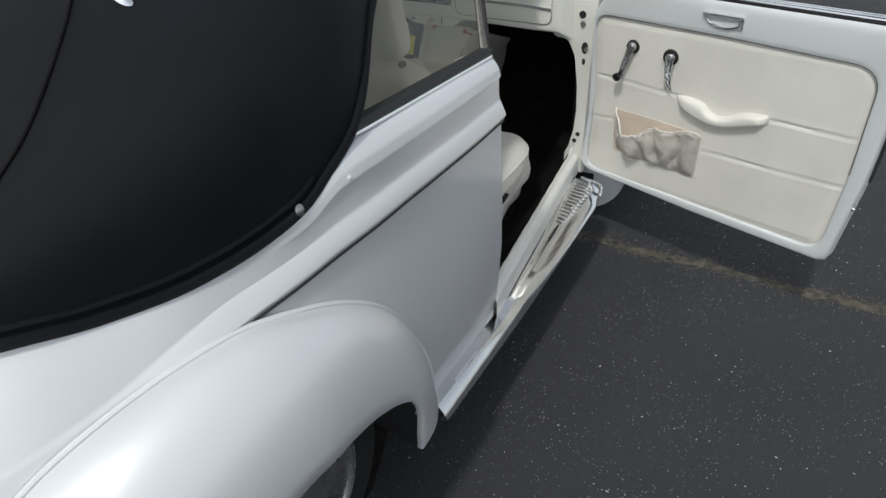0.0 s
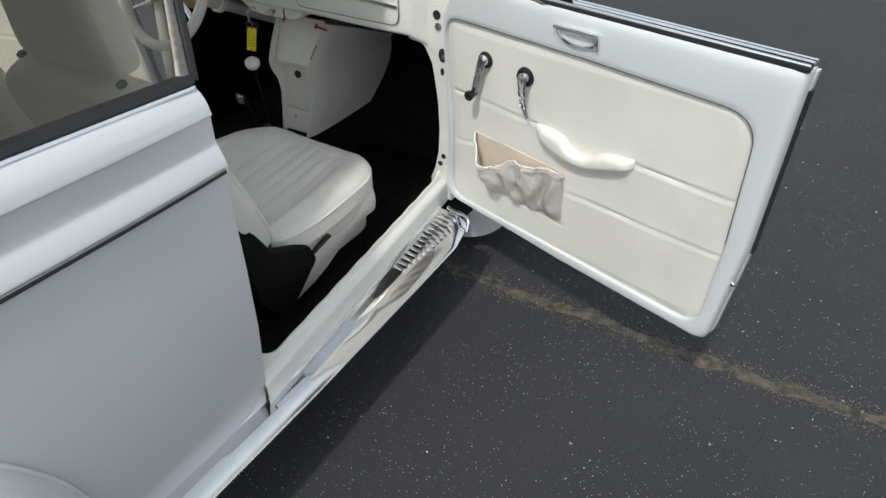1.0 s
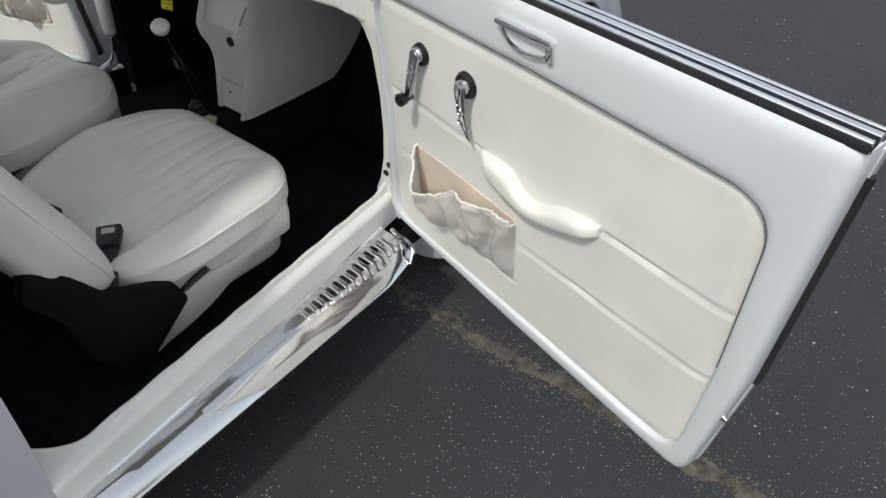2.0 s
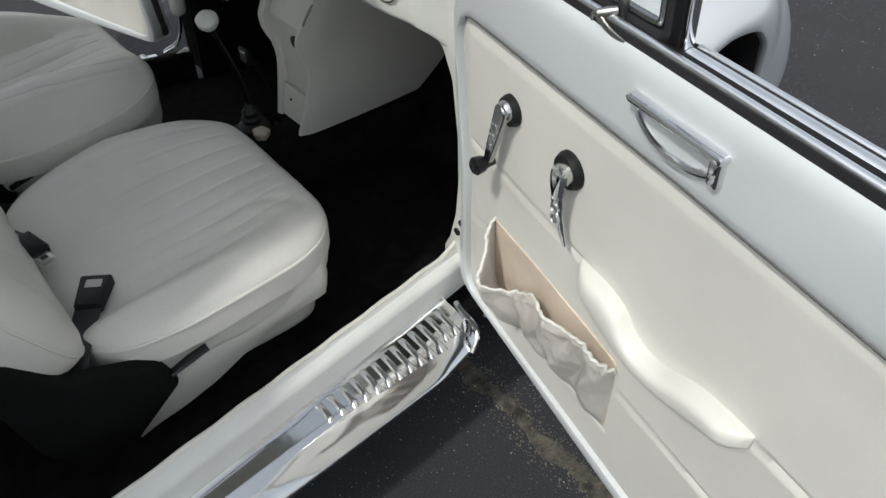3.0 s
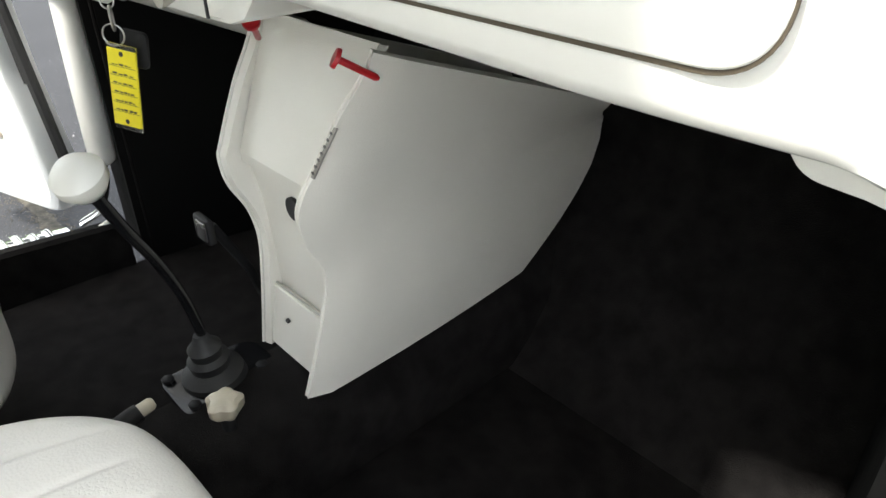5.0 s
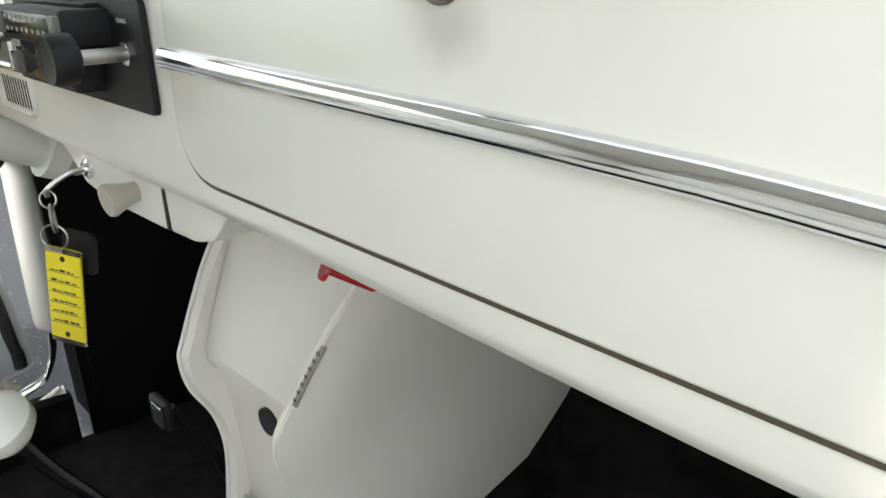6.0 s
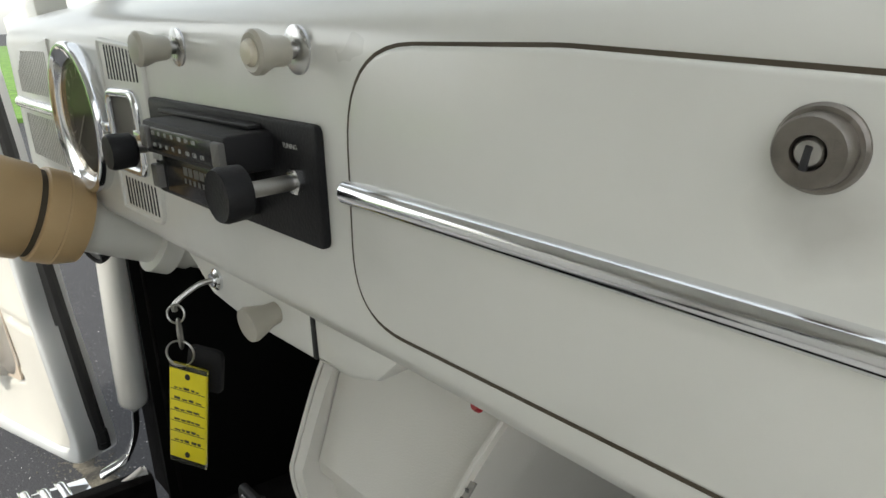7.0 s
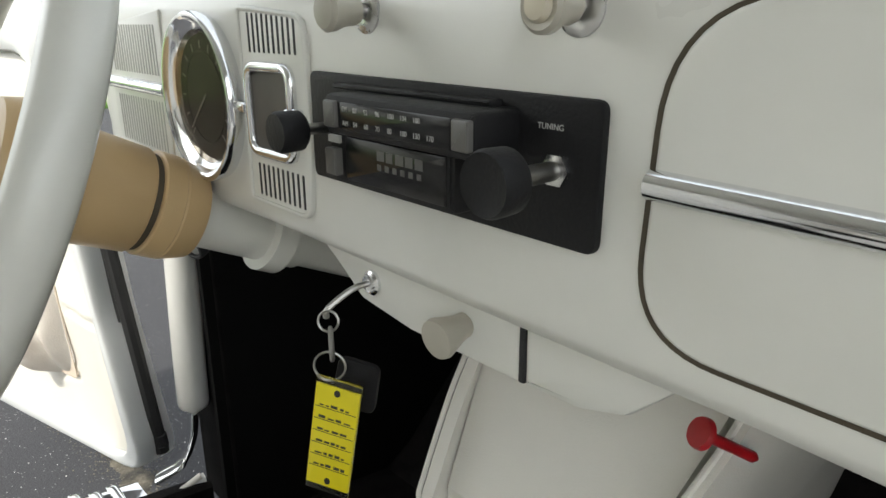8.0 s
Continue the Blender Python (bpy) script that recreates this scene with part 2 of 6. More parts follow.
BRIGHTSTRIP = material("bright_alloy", (0.88, 0.89, 0.91), 0.33, 1.0, 0, 0.05, 30)
LABELCLOTH = material("woven_label", (0.30, 0.285, 0.26), 0.8, 0, 0, 0.2, 90, 0.4, 900)
RIMPAINT = material("rim_paint", (0.10, 0.10, 0.10), 0.4, 0, 0.2, 0.2, 20)
PALEIVORY = material("pale_ivory_plastic", (0.66, 0.655, 0.61), 0.3, 0, 0.3, 0.03, 20)
GAPBROWN = material("gap_brown", (0.07, 0.055, 0.035), 0.7)
TAN = material("tan_plastic", (0.60, 0.42, 0.22), 0.42, 0, 0.1, 0.04, 14, 0.1, 200)
RED = material("red_plastic", (0.45, 0.012, 0.02), 0.30, 0, 0.2, 0.08, 60)
YELLOW = material("yellow_card", (0.80, 0.68, 0.015), 0.45, 0, 0.3, 0.04, 60)
INK = material("blue_black_ink", (0.05, 0.05, 0.03), 0.6)
PRINT = material("pale_print", (0.45, 0.45, 0.43), 0.5)
GREY = material("grey_plastic", (0.11, 0.107, 0.10), 0.4, 0, 0, 0.1, 60)
DIALFACE = material("dial_face", (0.075, 0.066, 0.055), 0.5, 0, 0, 0.2, 40)
TYRE = material("tyre_rubber", (0.012, 0.012, 0.012), 0.75, 0, 0, 0.25, 30, 0.4, 200)


def glass(name, tint, rough=0.0):
    m = bpy.data.materials.new(name)
    m.use_nodes = True
    b = m.node_tree.nodes["Principled BSDF"]
    b.inputs["Base Color"].default_value = (*tint, 1)
    b.inputs["Transmission Weight"].default_value, b.inputs["Roughness"].default_value, b.inputs["IOR"].default_value = 1.0, rough, 1.45
    return m


GLASS = glass("clear_glass", (0.95, 0.97, 0.96))
TINTED = glass("bronze_glass", (0.60, 0.57, 0.50))
DIALGLASS = glass("dial_glass", (0.62, 0.58, 0.52), 0.05)
DIALGLASS.node_tree.nodes["Principled BSDF"].inputs["IOR"].default_value = 1.05
PLASTICCLEAR = glass("clear_sleeve", (0.9, 0.9, 0.88), 0.15)


def asphalt():
    m = bpy.data.materials.new("asphalt")
    m.use_nodes = True
    nt = m.node_tree
    b = nt.nodes["Principled BSDF"]
    tc = nt.nodes.new("ShaderNodeTexCoord")

    def noise_at(scale, detail=4, rough=0.55):
        n = nt.nodes.new("ShaderNodeTexNoise")
        n.inputs["Scale"].default_value, n.inputs["Detail"].default_value, n.inputs["Roughness"].default_value = scale, detail, rough
        nt.links.new(tc.outputs["Object"], n.inputs["Vector"])
        return n.outputs["Fac"]

    def ramp(src, a, b_, ca, cb):
        r = nt.nodes.new("ShaderNodeValToRGB")
        r.color_ramp.elements[0].position, r.color_ramp.elements[1].position = a, b_
        r.color_ramp.elements[0].color, r.color_ramp.elements[1].color = (*ca, 1), (*cb, 1)
        nt.links.new(src, r.inputs[0])
        return r.outputs[0]

    def mix(fac, a, c, kind="MIX"):
        x = nt.nodes.new("ShaderNodeMix")
        x.data_type, x.blend_type = "RGBA", kind
        nt.links.new(fac, x.inputs[0])
        nt.links.new(a, x.inputs[6])
        nt.links.new(c, x.inputs[7])
        return x.outputs[2]
    base = ramp(noise_at(2.2, 6), 0.3, 0.7, (0.014, 0.015, 0.018), (0.030, 0.030, 0.035))
    grain = ramp(noise_at(260, 3), 0.35, 0.7, (0.012, 0.012, 0.014), (0.055, 0.055, 0.06))
    gv = nt.nodes.new("ShaderNodeValue")
    gv.outputs[0].default_value = 0.6
    col = mix(gv.outputs[0], base, grain)
    # pale grit: few of the cells, smaller than their cell, thicker in drifts
    vor = nt.nodes.new("ShaderNodeTexVoronoi")
    vor.inputs["Scale"].default_value = 125
    nt.links.new(tc.outputs["Object"], vor.inputs["Vector"])
    dot = ramp(vor.outputs["Distance"], 0.14, 0.26, (1, 1, 1), (0, 0, 0))
    sep = nt.nodes.new("ShaderNodeSeparateColor")
    nt.links.new(vor.outputs["Color"], sep.inputs[0])
    few = ramp(sep.outputs[0], 0.70, 0.80, (0, 0, 0), (1, 1, 1))
    drift = ramp(noise_at(2.6, 6, 0.7), 0.42, 0.62, (0.06, 0.06, 0.06), (1, 1, 1))
    mul = nt.nodes.new("ShaderNodeMath")
    mul.operation = "MULTIPLY"
    nt.links.new(dot, mul.inputs[0])
    nt.links.new(few, mul.inputs[1])
    mul2 = nt.nodes.new("ShaderNodeMath")
    mul2.operation = "MULTIPLY"
    nt.links.new(mul.outputs[0], mul2.inputs[0])
    nt.links.new(drift, mul2.inputs[1])
    grit = ramp(sep.outputs[1], 0.0, 1.0, (0.16, 0.155, 0.15), (0.55, 0.55, 0.53))
    col = mix(mul2.outputs[0], col, grit)
    nt.links.new(col, b.inputs["Base Color"])
    b.inputs["Roughness"].default_value = 0.82
    bp = nt.nodes.new("ShaderNodeBump")
    bp.inputs["Strength"].default_value, bp.inputs["Distance"].default_value = 0.8, 0.003
    nt.links.new(noise_at(240, 3), bp.inputs["Height"])
    nt.links.new(bp.outputs[0], b.inputs["Normal"])
    return m


ASPHALT = asphalt()
GRASS = material("grass", (0.10, 0.20, 0.035), 0.9, 0, 0, 0.4, 6, 0.6, 40)
DIRT = material("crack_dirt", (0.070, 0.062, 0.047), 0.95, 0, 0, 0.75, 26, 1.0, 160, 0.5)

# ---- ground ----
bm = bmesh.new()
bmesh.ops.create_grid(bm, x_segments=4, y_segments=4, size=400)
tagged(part("ground", bm, ASPHALT), "dark asphalt parking lot strewn with pale grit", "ground", kind="structure")

# ---- the car: its large forms ----
CAR_AT = (CX, -0.5, 0)
car = thing("car", "pearl white convertible car with open doors, parked on asphalt", "car", CAR_AT)


def side_x(y, z):
    """Half shape of the body side: the distance out at a length y and height z."""
    x = glide(y, [(-2.75, 0.25), (-2.5, 0.48), (-2.3, 0.61), (-2.05, 0.705), (-1.85, 0.765), (-1.65, 0.79), (-1.4, 0.80), (-1.2, 0.798), (-0.95, 0.787), (0.0, 0.655), (0.4, 0.60), (0.9, 0.52), (1.4, 0.36), (1.7, 0.18)])
    return x - 0.02 * max(0, (0.45 - z) / 0.2)


TOP_EDGE = [(-2.75, 0.60), (-2.45, 0.80), (-2.25, 0.91), (-2.06, 0.965), (-1.86, 0.975), (-1.72, 0.985), (-1.63, 1.005), (-1.57, 1.052), (-1.5, 1.064), (-1.4, 1.064), (-0.9, 1.058)]
TOPW = [(-2.22, 0.40), (-2.15, 0.53), (-2.06, 0.625), (-1.95, 0.68), (-1.86, 0.722), (-1.72, 0.762), (-1.63, 0.774), (-1.5, 0.772), (-1.3, 0.70), (-1.1, 0.645), (-0.6, 0.57), (-0.15, 0.51)]


def lean_in(y, z):
    """How far the side bows in under the folding top, behind the quarter window."""
    top = glide(y, TOP_EDGE)
    w = lerp(y, [(-1.78, 1.0), (-1.50, 0.0)])
    return w * max(0, min(1, (z - 0.78) / (top - 0.78))) ** 1.6 * max(0, side_x(y, z) + 0.002 - glide(y, TOPW))


# the side's section: height and how far it stands proud
SECTION = [(0.275, -0.01), (0.31, 0.0), (0.4, 0.006), (0.55, 0.012), (0.7, 0.012), (0.84, 0.008), (0.905, 0.006), (0.9165, 0.006), (0.918, 0.0175), (0.921, 0.0190), (0.926, 0.0182), (0.948, 0.0088), (0.953, 0.0060), (0.957, 0.0030), (0.962, 0.0018), (0.975, 0.0005), (1.010, 0.0005), (1.0135, 0.0055), (1.018, 0.0055), (1.024, 0.0025), (1.030, 0.002), (1.040, -0.003), (1.050, -0.011), (1.057, -0.020), (1.061, -0.032)]

# the moulding sinks towards the wing behind
SINK = [(-2.2, 0.14), (-2.0, 0.095), (-1.9, 0.060), (-1.818, 0.036), (-1.70, 0.020), (-1.588, 0.009), (-1.40, 0.0)]
PLAIN = [(0.275, -0.01), (0.31, 0.0), (0.4, 0.006), (0.55, 0.012), (0.7, 0.012), (0.9, 0.008), (1.0, 0.003), (1.04, -0.003), (1.061, -0.03)]


def quarter(side_m, label):
    """Body side behind the door, with its shoulder, its creases and its raised moulding."""
    ys = [-0.952, -0.957] + [-0.965 - 0.03 * i for i in range(59)]
    rows = []
    for y in ys:
        top = glide(y, TOP_EDGE)
        drop = lerp(y, [(-2.75, 0.55), (-2.4, 0.18), (-2.2, 0.0)])
        fade = lerp(y, [(-2.04, 0.0), (-1.90, 1.0)])
        sink = glide(y, SINK)
        row = []
        for z, dx in SECTION:
            zz = z if z < 0.955 else 0.955 + (z - 0.955) * (max(top, 0.957) - 0.955) / 0.106
            zz -= drop * (zz - 0.275) + sink * max(0, min(1, (zz - 0.6) / 0.25)) * max(0, min(1, (1.061 - z) / 0.104))
            lean = 0.02 * max(0, zz - 0.7) ** 2 * (1 + 8 * max(0, -1.7 - y))
            even_dx = lerp(z, PLAIN)
            if z > 0.955:
                k = max(0.0, min(1.0, (top - 0.985) / 0.07))
                dx, even_dx = dx * k + 0.004 * (1 - k), even_dx * k + 0.004 * (1 - k)
            row.append((side_x(y, z) + even_dx + (dx - even_dx) * fade - lean - lean_in(y, zz), y, zz))
        row.append((row[-1][0] - 0.05, y, row[-1][2] - 0.012))
        rows.append(row)
    skin = loft(rows)
    arch = [f for f in skin.faces if math.hypot(f.calc_center_median().y + 1.72, f.calc_center_median().z - 0.31) < 0.355]
    bmesh.ops.delete(skin, geom=arch, context="FACES")
    q = part("quarter_panel", shell(outward(skin), 0.010), PAINT, car, label, side_m, 30)
    line = [(side_x(y, 0.91) + 0.0125 - lean_in(y, 0.914 - glide(y, SINK)), y, 0.9140 - glide(y, SINK)) for y in np.linspace(-0.955, -1.815, 40)]
    part("trim_gap", tube([(a - 0.0005, b, c - 0.0045) for a, b, c in line], 0.0042, 6), RUBBER, q, "dark line under the moulding", side_m)
    part("moulding_trim", tube(line, 0.0024, 8), NICKEL, q, "thin dull metal trim", side_m)
    part("stud", lathe([(0.005, 0), (0.005, 0.003), (0.002, 0.005)], 12), PAINT, q, "painted stud", side_m @ aim((side_x(-1.536, 1.0) - 0.002, -1.536, 1.018), (1, 0, 0.2)))
    return q


for mm in (ID, MIRROR):
    quarter(mm, "pearl white rear quarter panel with raised moulding")


def fender(yc, seam, lip, x_in, x_out, side_m, a0, a1, bulge=1.0):
    """A bulging wing round a wheel: from the seam with the body out to the lip of the wheel opening."""
    rows, edge = [], []
    n = 56
    for i in range(n + 1):
        a = a0 + (a1 - a0) * i / n
        rs, rl = lerp(a, seam), lerp(a, lip)
        ca, sa = math.cos(radians(a)), math.sin(radians(a))
        y0, z0 = yc + rs * ca, 0.31 + rs * sa
        xi = x_in(y0, z0)
        xo = lerp(a, x_out)
        row = []
        for j in range(19):
            f = j / 18 * math.pi / 2
            r = rl + (rs - rl) * math.cos(f) ** 0.80
            row.append((xi + (xo - xi) * math.sin(f) ** 0.95, yc + r * ca, 0.31 + r * sa))
        for k, (dr, dx) in enumerate(((-0.004, -0.004), (-0.003, -0.014), (0.012, -0.022))):
            row.append((xo + dx, yc + (rl + dr) * ca, 0.31 + (rl + dr) * sa))
        rows.append(row)
        edge.append(Vector(row[0]) + Vector((0.008, 0, 0.001)))
    f = part("fender", shell(outward(loft(rows)), 0.004), PAINT, car, "", side_m, 50)
    part("welt", tube(edge, 0.0055, 8), DOORWHITE, f, "pale seam welt", side_m)
    deep = 0.30 if yc < 0 else 0.12
    liner = [[(xo - deep * k, yc + (lerp(a, lip) + 0.02 * k) * math.cos(radians(a)), 0.31 + (lerp(a, lip) + 0.02 * k) * math.sin(radians(a))) for k in (0, 0.5, 1)] for a, xo in ((a, lerp(a, x_out) - 0.02) for a in np.linspace(a0, a1, 24))]
    part("arch_liner", loft(liner), RUBBER, f, "black wheel arch liner", side_m)
    return f


REAR_SEAM = [(-20, 0.372), (7, 0.376), (28, 0.383), (48, 0.425), (63, 0.469), (74, 0.498), (89, 0.543), (99, 0.575), (107, 0.591), (115, 0.606), (121, 0.621), (131, 0.649), (145, 0.67), (200, 0.70)]
REAR_LIP = [(-20, 0.241), (9, 0.241), (21, 0.243), (41, 0.280), (53, 0.299), (73, 0.308), (89, 0.321), (105, 0.338), (117, 0.358), (150, 0.37), (200, 0.39)]
REAR_OUT = [(-20, 0.858), (0, 0.866), (45, 0.894), (100, 0.908), (150, 0.88), (200, 0.83)]
FRONT_SEAM = [(-25, 0.62), (20, 0.62), (45, 0.60), (70, 0.56), (90, 0.53), (120, 0.52), (150, 0.52), (185, 0.55), (215, 0.6)]
FRONT_LIP = [(-25, 0.25), (50, 0.255), (64, 0.275), (78, 0.38), (90, 0.428), (104, 0.448), (116, 0.448), (150, 0.42), (215, 0.40)]
FRONT_OUT = [(-25, 0.70), (30, 0.77), (90, 0.80), (150, 0.79), (215, 0.76)]
for mm in (ID, MIRROR):
    fender(-1.72, REAR_SEAM, REAR_LIP, lambda y, z: side_x(y, z) + lerp(z, PLAIN) - 0.001 - lean_in(y, z), REAR_OUT, mm, 6, 195)
    fender(0.70, FRONT_SEAM, FRONT_LIP, lambda y, z: side_x(y, z) - 0.002, FRONT_OUT, mm, -20, 205)


for mm in (ID, MIRROR):
    for yy, xx in ((-1.73, 0.655), (0.70, 0.60)):
        part("wheelhouse", plate([(yy + 0.43 * math.cos(a), 0.31 + 0.43 * math.sin(a)) for a in np.linspace(0, 2 * math.pi, 40, endpoint=False)], -0.01, 0.0), CARPET, car, "black inner wheelhouse", mm @ frame_m((xx, 0, 0), (0, 1, 0), (0, 0, 1), (1, 0, 0)))


def wheel(y, side_m, x):
    m = side_m @ aim((x, y, 0.31), (1, 0, 0), (0, 1, 0))
    w = part("wheel", lathe([(0.10, -0.16), (0.20, -0.16), (0.275, -0.155), (0.302, -0.13), (0.31, -0.10), (0.31, -0.04), (0.302, -0.012), (0.272, 0.0), (0.215, -0.004), (0.20, -0.03)], 48), TYRE, car, "black tyre on a steel wheel", m)
    part("rim", lathe([(0.05, -0.06), (0.208, -0.06), (0.214, -0.006), (0.205, 0.0), (0.197, -0.012), (0.185, -0.035), (0.165, -0.04), (0.15, -0.02), (0.10, -0.01), (0.09, 0.012), (0.02, 0.02)], 40), RIMPAINT, w, "grey painted steel rim", m)
    part("trim_ring", lathe([(0.196, -0.010), (0.203, -0.002), (0.209, 0.001), (0.214, -0.004), (0.210, -0.012)], 48), SATIN, w, "thin bright trim ring", m)


for mm in (ID, MIRROR):
    wheel(-1.75, mm, 0.72)
    wheel(0.70, mm, 0.72)

# floor pan, tunnel and inner walls, all carpeted
bm = box((-0.62, -2.2, 0.20), (0.68, 0.62, 0.245), 0.01)
part("floor_pan", bm, CARPET, car, "black carpeted floor pan")
rows = []
for y in (-1.3, -0.6, -0.2, 0.05, 0.25, 0.45, 0.62):
    h = lerp(y, [(-1.3, 0.36), (-0.2, 0.375), (0.1, 0.385), (0.62, 0.45)])
    rows.append([(CX + math.sin(a) * (0.10 if abs(a) > 1.2 else 0.085), y, 0.24 + (h - 0.24) * max(0, math.cos(a)) ** 0.4) for a in np.linspace(-1.57, 1.57, 15)])
part("centre_tunnel", outward(loft(rows)), CARPET, car, "black carpeted centre tunnel")
rows = [[(x, y, z) for y, z in ((0.34, 0.22), (0.40, 0.27), (0.58, 0.50), (0.62, 0.62), (0.62, 1.02))] for x in (-0.60, 0.66)]
part("toe_board", shell(outward(loft(rows)), 0.02), CARPET, car, "black carpeted toe board")
for mm in (ID, MIRROR):
    part("kick_panel", plate([(0.06, 0.24), (0.60, 0.24), (0.60, 1.0), (0.06, 0.87)], 0, 0.02), material("black_kick_vinyl", (0.005, 0.005, 0.005), 0.8, 0, 0, 0.2, 30, spec=0.1), car, "black kick panel", mm @ frame_m((0.612, 0, 0), (-0.137, 1, 0), (0, 0, 1), (1, 0.137, 0)))
    # wall behind the rear seat and inner quarter trim
    part("quarter_trim", plate(rounded([(-0.96, 0.25, 0.05), (-0.96, 1.03, 0.05), (-1.45, 1.02, 0.08), (-1.75, 0.9, 0.1), (-1.75, 0.72, 0.05), (-1.36, 0.66, 0.1), (-1.33, 0.25, 0.05)]), 0, 0.02, 0.006), VINYL, car, "cream vinyl quarter trim", mm @ frame_m((0.70, 0, 0), (0, 1, 0), (0, 0, 1), (1, 0, 0)))
part("rear_bulkhead", plate(rounded([(-0.66, 0.24, 0.02), (0.72, 0.24, 0.02), (0.72, 0.92, 0.1), (-0.66, 0.92, 0.1)]), 0, 0.02, 0.005), CARPET, car, "black rear bulkhead", frame_m((0, -1.78, 0), (1, 0, 0), (0, 0, 1), (0, -1, 0)))
# tail and engine lid
rows = []
for y in np.linspace(-1.75, -2.72, 14):
    h = glide(y, TOP_EDGE)
    h -= lerp(y, [(-2.75, 0.55), (-2.4, 0.18), (-2.2, 0.0)]) * (h - 0.275) + 0.004
    w = min(glide(y, TOPW) - CX, side_x(y, 0.8) - 0.03)
    rows.append([(CX + w * s, y, h + 0.05 * (1 - s * s)) for s in np.linspace(-1, 1, 17)])
part("tail_panel", shell(outward(loft(rows)), 0.01), PAINT, car)
# scuttle, bonnet and front sides
rows = []
for y in np.linspace(0.20, 1.62, 16):
    h = lerp(y, [(0.2, 1.065), (0.4, 1.052), (0.8, 0.95), (1.2, 0.80), (1.45, 0.62), (1.62, 0.42)])
    w = lerp(y, [(0.2, 0.60), (0.6, 0.54), (1.0, 0.45), (1.4, 0.33), (1.62, 0.22)])
    rows.append([(CX + w * math.sin(a), y, h - 0.22 * (1 - math.cos(a)) ** 1.3) for s, a in ((s, s * 1.45) for s in np.linspace(-1, 1, 25))])
part("bonnet", shell(outward(loft(rows)), 0.01), PAINT, car, "pearl white domed bonnet")
for mm in (ID, MIRROR):
    rows = [[(side_x(y, z) + dx, y, z) for z, dx in ((0.28, 0), (0.5, 0.004), (0.75, 0.0), (0.88, -0.01), (1.0, -0.03), (1.06, -0.06))] for y in ((0.035 if mm is ID else 0.11), 0.15, 0.3, 0.5, 0.7)]
    part("scuttle_side", shell(outward(loft(rows)), 0.012), PAINT, car, "", mm)
# windscreen and its frame
def screen_pt(s, f):
    """A point of the windscreen: s across from -1 to 1, f up from 0 to 1."""
    w = 0.585 - 0.10 * f
    return Vector((CX + w * s, 0.205 - 0.10 * s * s - 0.36 * f + 0.02 * f * s * s, 1.075 - 0.015 * s * s + 0.36 * f - 0.01 * s * s * f))


edge = [screen_pt(s, 0) for s in np.linspace(-1, 1, 17)] + [screen_pt(1, f) for f in (0.25, 0.5, 0.75)] + [screen_pt(s, 1) for s in np.linspace(1, -1, 17)] + [screen_pt(-1, f) for f in (0.75, 0.5, 0.25)]
fr = part("windscreen_frame", tube(edge, 0.022, 10, True), PAINT, car, "pearl white windscreen frame")
part("windscreen_glass", shell(outward(loft([[screen_pt(s * 0.98, f) for s in np.linspace(-1, 1, 17)] for f in np.linspace(0.02, 0.98, 8)])), 0.004), GLASS, fr, "clear glass")
part("screen_seal", tube([p + Vector((0, -0.012, 0.004)) for p in edge], 0.010, 8, True), RUBBER, fr, "black rubber seal")

# soft top
rows = []
TOPE = [(-2.22, 0.975), (-2.06, 0.981), (-1.95, 0.970), (-1.86, 0.972), (-1.79, 0.979), (-1.72, 0.990), (-1.63, 1.012), (-1.57, 1.04), (-1.5, 1.078), (-1.3, 1.262), (-1.1, 1.37), (-0.6, 1.39), (-0.15, 1.40)]
TOPC = [(-2.22, 1.00), (-2.1, 1.12), (-1.9, 1.27), (-1.7, 1.36), (-1.4, 1.46), (-1.0, 1.51), (-0.6, 1.50), (-0.15, 1.44)]
for y in np.linspace(-2.22, -0.15, 60):
    w, e, c = glide(y, TOPW), glide(y, TOPE), glide(y, TOPC)
    row = []
    for a in np.linspace(-math.pi / 2, math.pi / 2, 41):
        s = math.copysign(abs(math.sin(a)) ** 0.75, a)
        row.append((CX + (w - CX) * s, y, e + (c - e) * max(0, math.cos(a)) ** 0.62))
    rows.append(row)
def opened(rows):
    """The skin of the top with the opening of its rear window."""
    bm = loft(rows)
    gone = [f for f in bm.faces if -2.02 < f.calc_center_median().y < -1.72 and abs(f.calc_center_median().x - CX) < 0.29]
    bmesh.ops.delete(bm, geom=gone, context="FACES")
    return bm


top = part("soft_top", shell(outward(opened(rows)), 0.006), TOPCLOTH, car, "raised black cloth folding top", sharp=60)
lining = [[(CX + (p[0] - CX) * 0.955, p[1], p[2] - 0.022) for p in r] for r in rows[4:]]
HEADLINER = material("pale_headliner", (0.66, 0.66, 0.62), 0.85, 0, 0, 0.05, 8, 0.4, 500)
part("headliner", opened(lining), HEADLINER, top, "pale cloth headliner", sharp=60)
pane = [[p for p in r if abs(p[0] - CX) < 0.33] for r in rows if -2.05 < r[0][1] < -1.69]
n_ = min(len(r) for r in pane)
pane = [[r[round(i * (len(r) - 1) / (n_ - 1))] for i in range(n_)] for r in pane]
part("rear_window", loft(pane), GLASS, top, "clear rear window").visible_shadow = False
def top_pt(y, a, out=0.0):
    """A point of the folding top at a length y and an angle a from the middle line."""
    w, e, c = glide(y, TOPW), glide(y, TOPE), glide(y, TOPC)
    s = math.copysign(abs(math.sin(a)) ** 0.75, a)
    return Vector((CX + (w - CX + out) * s, y - out * 0.5, e + (c - e) * max(0, math.cos(a)) ** 0.62 + out * 0.7))


